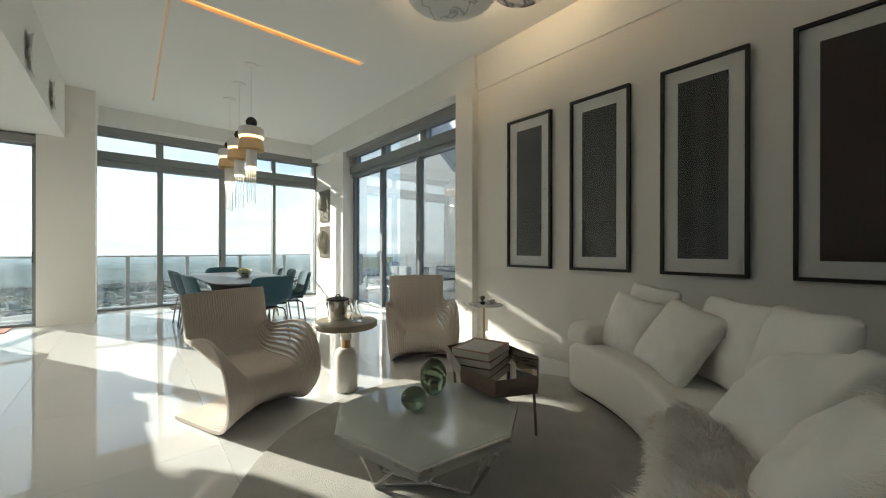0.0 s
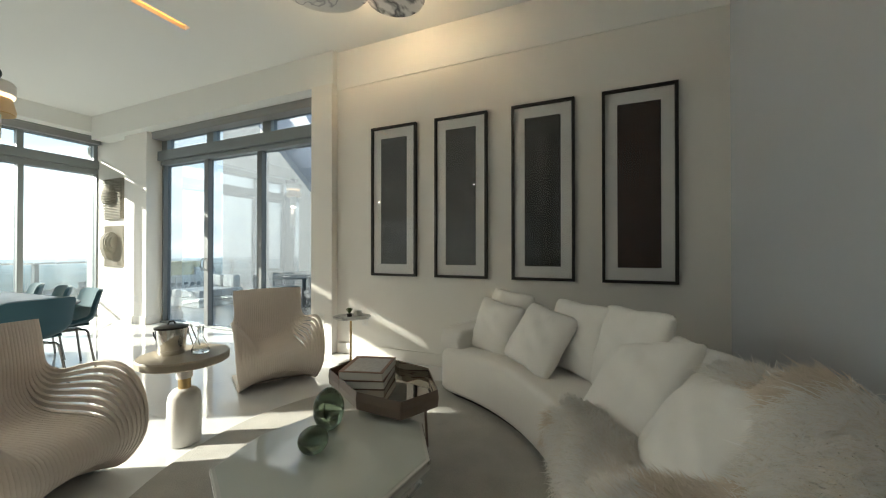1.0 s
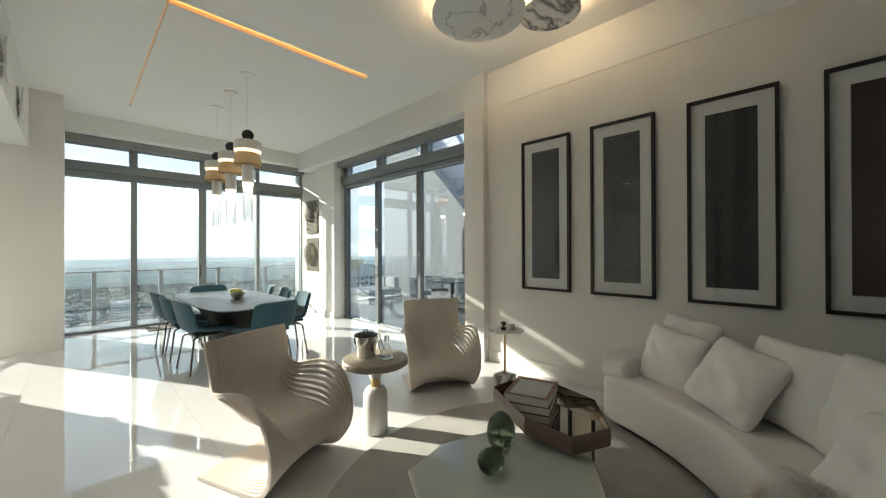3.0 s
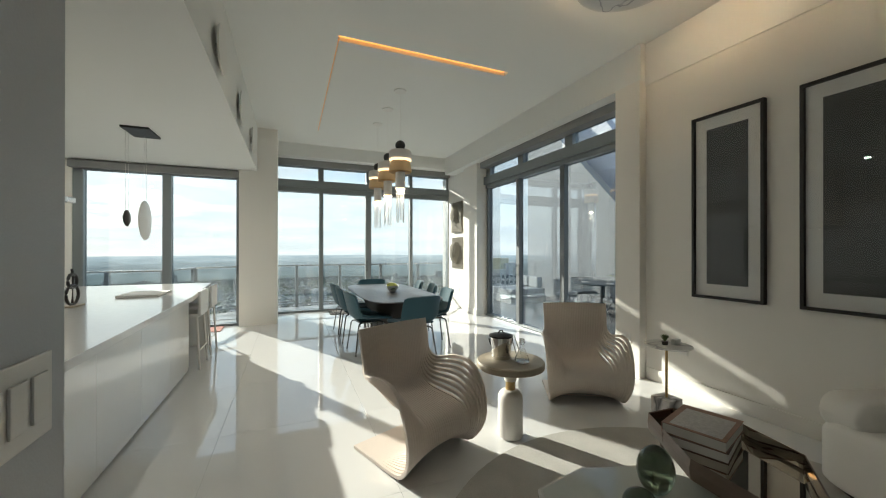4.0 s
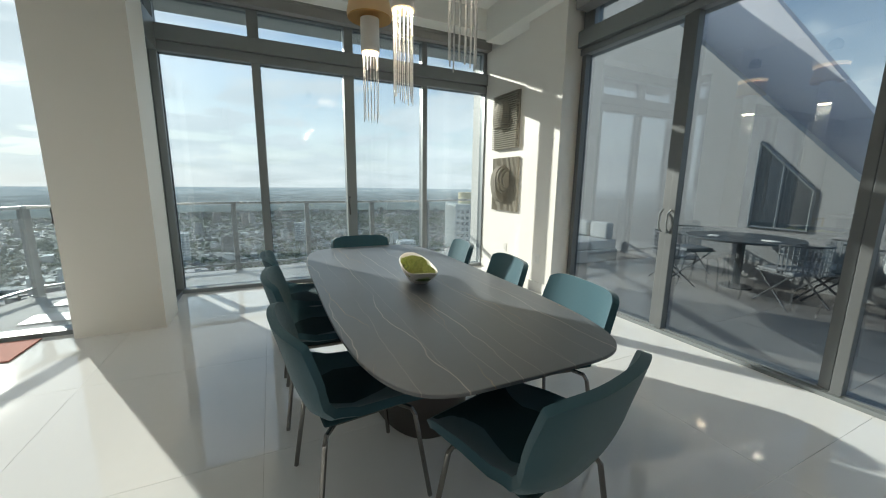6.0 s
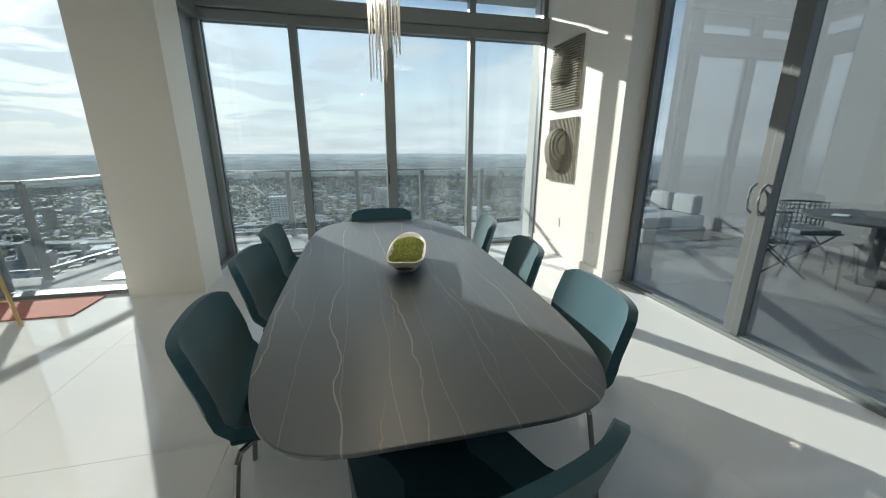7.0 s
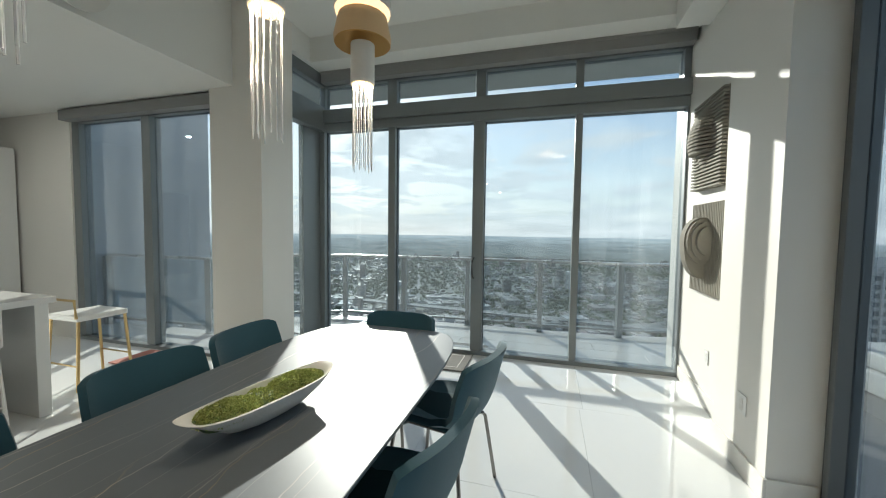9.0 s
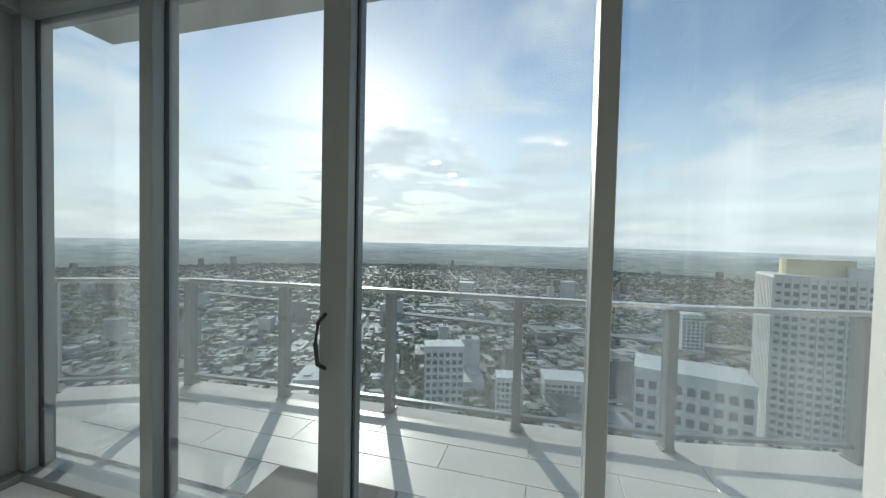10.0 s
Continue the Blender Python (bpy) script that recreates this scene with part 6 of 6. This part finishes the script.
for k, (y0, y1) in enumerate(((2.2, 3.1), (3.1, 4.0), (4.0, 5.0), (5.0, 6.0), (6.0, 6.75), (6.75, 7.52), (7.52, 8.30))):
    cb = thing("tall_cabinet", "tall black-fronted oven in a white cabinet" if k == 4 else "tall white gloss kitchen cabinet", "cabinet", "wall of tall cabinets")
    part("body", box(-4.98, y0 + 0.002, 0.0, -4.42, y1 - 0.002, 2.45), CAB, cb)
    front = part("door", box(-4.42, y0 + 0.004, 0.08, -4.40, y1 - 0.004, 2.44, 0.002, 1), CAB, cb)
    if k == 4:
        oven = part("oven", box(-4.40, y0 + 0.13, 0.53, -4.385, y1 - 0.10, 2.08, 0.002, 1), BLACK_GLASS, cb, "black glass oven front")
        for z in (0.98, 1.45):
            part("handle", tube([(-4.36, y0 + 0.18, z), (-4.36, y1 - 0.15, z)], 0.008, 8), STEEL, oven)
    elif k == 3:
        part("pull", tube([(-4.375, y1 - 0.04, 0.3), (-4.375, y1 - 0.04, 2.4)], 0.012, 8), STEEL, front)


def bar_stool(metal, label):
    b = thing("bar_stool", label, "bar stool", "stools at the island")
    part("seat", box(-0.20, -0.20, 0.61, 0.20, 0.20, 0.66, 0.012), WHITE_PLASTIC, b)
    if metal is BRASS:
        part("back", tube([(-0.20, -0.19, 0.64), (-0.21, -0.19, 0.80), (-0.21, 0.19, 0.80), (-0.20, 0.19, 0.64)], 0.012, 8), metal, b)
    else:
        part("back", box(-0.225, -0.20, 0.63, -0.19, 0.20, 0.92, 0.01), WHITE_PLASTIC, b)
    for sx in (-1, 1):
        for sy in (-1, 1):
            part("leg", tube([(sx * 0.18, sy * 0.18, 0.62), (sx * 0.215, sy * 0.205, 0.001)], 0.013, 8), metal, b)
        part("foot_rail", tube([(sx * 0.205, -0.20, 0.22), (sx * 0.205, 0.20, 0.22)], 0.008, 6), metal, b)
    return b


stool = bar_stool(WHITE_METAL, "white bar stool with a low back at the island")
stool.matrix_basis = pose(-1.32, 5.86, 0, 0, 0, 180)
copy_thing(stool, pose(-1.32, 6.50, 0, 0, 0, 180))
bar_stool(BRASS, "gold-framed bar stool with a white seat").matrix_basis = pose(-1.71, 7.52, 0, 0, 0, 90)

# hanging discs over the island end
pd = thing("disc_pendant", "kitchen pendant with a white disc and a small black disc", "pendant lamp")
part("canopy", box(-1.97, 5.99, 2.845, -1.69, 6.43, KITCHEN_Z, 0.003, 1), BLACK, pd, "black square canopy")
for x, y, z, r, th, m_ in ((-1.84, 6.38, 1.78, 0.25, 0.05, WHITE_METAL), (-1.95, 6.15, 1.79, 0.10, 0.045, BLACK)):
    bm = lathe([(0.0005, -th / 2), (r * 0.7, -th / 2 * 0.9), (r * 0.98, -th * 0.12), (r, 0), (r * 0.98, th * 0.12), (r * 0.7, th / 2 * 0.9), (0.0005, th / 2)], (0, 0, 0), 48)
    bmesh.ops.transform(bm, matrix=pose(x, y, z, 0, 90, 2), verts=bm.verts)
    part("disc", bm, m_, pd, "", True)
    for dy in (-0.04, 0.04):
        part("cable", tube([(x, y + dy, z + r * 0.95), (x, y + dy, 2.85)], 0.0016, 5), STEEL, pd)

# round wall lights on the bulkhead
for y in (4.17, 5.55, 6.92):
    wd = thing("disc_wall_light", "round white disc wall light on the bulkhead", "wall light", "three disc wall lights")
    bm = lathe([(0.195, 0.0), (0.20, 0.004), (0.20, 0.016), (0.0005, 0.018)], (0, 0, 0), 44)
    bmesh.ops.transform(bm, matrix=pose(-0.665, y, 3.09, 0, 90, 0), verts=bm.verts)
    part("disc", bm, WHITE_METAL, wd, "", True)
    bm = lathe([(0.05, 0.0), (0.05, 0.034), (0.0005, 0.034)], (0, 0, 0), 20)
    bmesh.ops.transform(bm, matrix=pose(-0.70, y, 3.09, 0, 90, 0), verts=bm.verts)
    part("mount", bm, STEEL, wd)

# recessed downlights
for x, y in ((-1.27, 3.31), (-3.08, 4.60), (-3.08, 5.89), (-3.08, 7.16)):
    dl = thing("downlight", "small square recessed ceiling downlight", "downlight", "kitchen downlights")
    part("trim", box(x - 0.06, y - 0.06, KITCHEN_Z - 0.006, x + 0.06, y + 0.06, KITCHEN_Z - 0.001, 0.002, 1), WHITE_METAL, dl)
    part("lens", box(x - 0.045, y - 0.045, KITCHEN_Z - 0.009, x + 0.045, y + 0.045, KITCHEN_Z - 0.006), HALO, dl)

# east terrace furniture
OUT_FAB = mat("grey_outdoor_fabric", (0.30, 0.31, 0.32), 0.9, vary=0.08)
OUT_DARK = mat("charcoal_outdoor", (0.10, 0.105, 0.11), 0.5)
od = thing("round_daybed", "round pale grey outdoor daybed with a dark mattress", "daybed")
OX, OY = 7.45, 4.9
part("base", lathe([(0.95, 0.34), (1.02, 0.36), (1.04, 0.44), (1.03, 0.56), (0.98, 0.585), (0.0005, 0.585)], (OX, OY, 0), 56), ROOF_PALE, od, "pale rounded rim", True)
part("mattress", lathe([(0.96, 0.587), (0.98, 0.60), (0.97, 0.65), (0.90, 0.675), (0.0005, 0.68)], (OX, OY, 0), 56), OUT_DARK, od, "dark grey mattress", True)
part("plinth", lathe([(0.62, -0.11), (0.62, 0.34), (0.0005, 0.34)], (OX, OY, 0), 40), OUT_DARK, od)
for k, (a, tilt) in enumerate(((20, 35), (-25, 30))):
    bm = box(-0.22, -0.06, -0.16, 0.22, 0.06, 0.16, 0.05, 3)
    bmesh.ops.transform(bm, matrix=pose(OX + 0.62 * math.cos(radians(a)), OY + 0.62 * math.sin(radians(a)), 0.82, 0, 0, a + 90) @ pose(0, 0, 0, tilt), verts=bm.verts)
    part("back_cushion", bm, OUT_FAB, od, "", True)

ot = thing("outdoor_dining_table", "round dark outdoor dining table on a slim pedestal", "table")
QX, QY = 6.72, 7.15
part("tabletop", lathe([(0.66, 0.60), (0.68, 0.61), (0.68, 0.63), (0.0005, 0.635)], (QX, QY, 0), 48), OUT_DARK, ot, "", True)
part("pedestal", lathe([(0.20, -0.11), (0.20, -0.09), (0.05, -0.06), (0.05, 0.60), (0.0005, 0.60)], (QX, QY, 0), 32), OUT_DARK, ot, "", True)


def woven_chair():
    c = thing("woven_chair", "grey woven rope outdoor chair with crossed metal legs", "chair", "chairs round the outdoor table")
    part("seat", box(-0.24, -0.26, 0.30, 0.24, 0.26, 0.345, 0.018, 2), OUT_FAB, c, "grey seat cushion")
    part("seat_frame", tube([(-0.24, -0.27, 0.295), (0.25, -0.27, 0.295), (0.25, 0.27, 0.295), (-0.24, 0.27, 0.295)], 0.012, 6), OUT_DARK, c)
    rim = [(-0.05 - 0.24 * math.sin(math.pi * k / 16), -0.29 * math.cos(math.pi * k / 16)) for k in range(17)]
    part("back_rail", tube([(x, y, 0.66) for x, y in rim], 0.013, 6), OUT_DARK, c, "", True)
    for k in range(17):
        x, y = rim[k]
        part("rope", tube([(x * 0.96, y * 0.95, 0.31), (x, y, 0.66)], 0.010, 5), OUT_FAB, c)
    for j in range(5):
        part("rope", tube([(x, y, 0.37 + 0.06 * j) for x, y in rim], 0.007, 5), OUT_FAB, c)
    for sy in (-1, 1):
        part("leg", tube([(-0.22, sy * 0.26, 0.30), (0.22, sy * 0.27, -0.11)], 0.012, 6), OUT_DARK, c)
        part("leg", tube([(0.22, sy * 0.26, 0.30), (-0.24, sy * 0.27, -0.11)], 0.012, 6), OUT_DARK, c)
    return c


wc = woven_chair()
wc.matrix_basis = pose(6.12, 7.72, 0, 0, 0, -38)
for x, y, turn in ((6.42, 6.40, 66), (6.95, 8.02, -105), (7.1, 6.35, 118)):
    copy_thing(wc, pose(x, y, 0, 0, 0, turn))
for k, (x, y, turn) in enumerate(((6.36, 7.35, 20), (6.50, 6.72, 60))):
    nk = thing("napkin", "folded white cloth napkin on the outdoor table", "napkin", "napkins on the outdoor table")
    bm = bmesh.new()
    bm_box(bm, -0.09, -0.06, 0.637, 0.09, 0.06, 0.65, 0.005, 2, pose(x, y, 0, 0, 0, turn))
    part("cloth", bm, PILLOW, nk, "", True)

# ---- floor and terrace tiles ----
def tile_mesh(w, d, h, b, material, name):
    bm = bmesh.new()
    pts = [[(-w / 2, -d / 2, -h), (w / 2, -d / 2, -h), (w / 2, d / 2, -h), (-w / 2, d / 2, -h)], [(-w / 2, -d / 2, -b), (w / 2, -d / 2, -b), (w / 2, d / 2, -b), (-w / 2, d / 2, -b)], [(-w / 2 + b, -d / 2 + b, 0), (w / 2 - b, -d / 2 + b, 0), (w / 2 - b, d / 2 - b, 0), (-w / 2 + b, d / 2 - b, 0)]]
    bm = loft(pts)
    me = bpy.data.meshes.new(name)
    bm.to_mesh(me)
    bm.free()
    me.materials.append(material)
    return me


NX, NYT = 8, 10
w, d = 8.76 / NX, 11.35 / NYT
tm = tile_mesh(w - 0.0012, d - 0.0012, 0.012, 0.0005, TILE, "floor_tile")
for i in range(NX):
    for j in range(NYT):
        t_ = new("floor_tile", tm)
        t_.location = (-5.0 + w * (i + 0.5), -3.0 + d * (j + 0.5), 0)
        t_.parent = floor
w = 4.30 / 4
tm = tile_mesh(w - 0.0012, 0.998, 0.012, 0.0008, TILE, "floor_tile")
for i in range(4):
    t_ = new("floor_tile", tm)
    t_.location = (-0.53 + w * (i + 0.5), 8.85, 0)
    t_.parent = floor_bay
tm = tile_mesh(1.195, 0.295, 0.012, 0.002, STONE_TILE, "paving_tile")
for j in range(9):
    for i in range(7):
        x, y = -3.6 + 1.2 * (i + (0.5 if j % 2 else 0)), 8.72 + 0.3 * j
        if x - 0.6 < -2.4 or (y < 9.65 and x + 0.6 > -0.55) or (x - 0.6 < -1.3 and y > 10.4) or y > 11.0:
            continue
        t_ = new("paving_tile", tm)
        t_.location = (x, y, -0.111)
        t_.parent = terrace
tm = tile_mesh(1.195, 1.195, 0.012, 0.002, BROWN_TILE, "paving_tile")
for j in range(11):
    for i in range(6):
        t_ = new("paving_tile", tm)
        t_.location = (4.55 + 1.2 * i, -1.4 + 1.2 * j, -0.111)
        if not (t_.location.y > 10.6 and t_.location.x < 6.0):
            t_.parent = terrace
        else:
            bpy.data.objects.remove(t_)
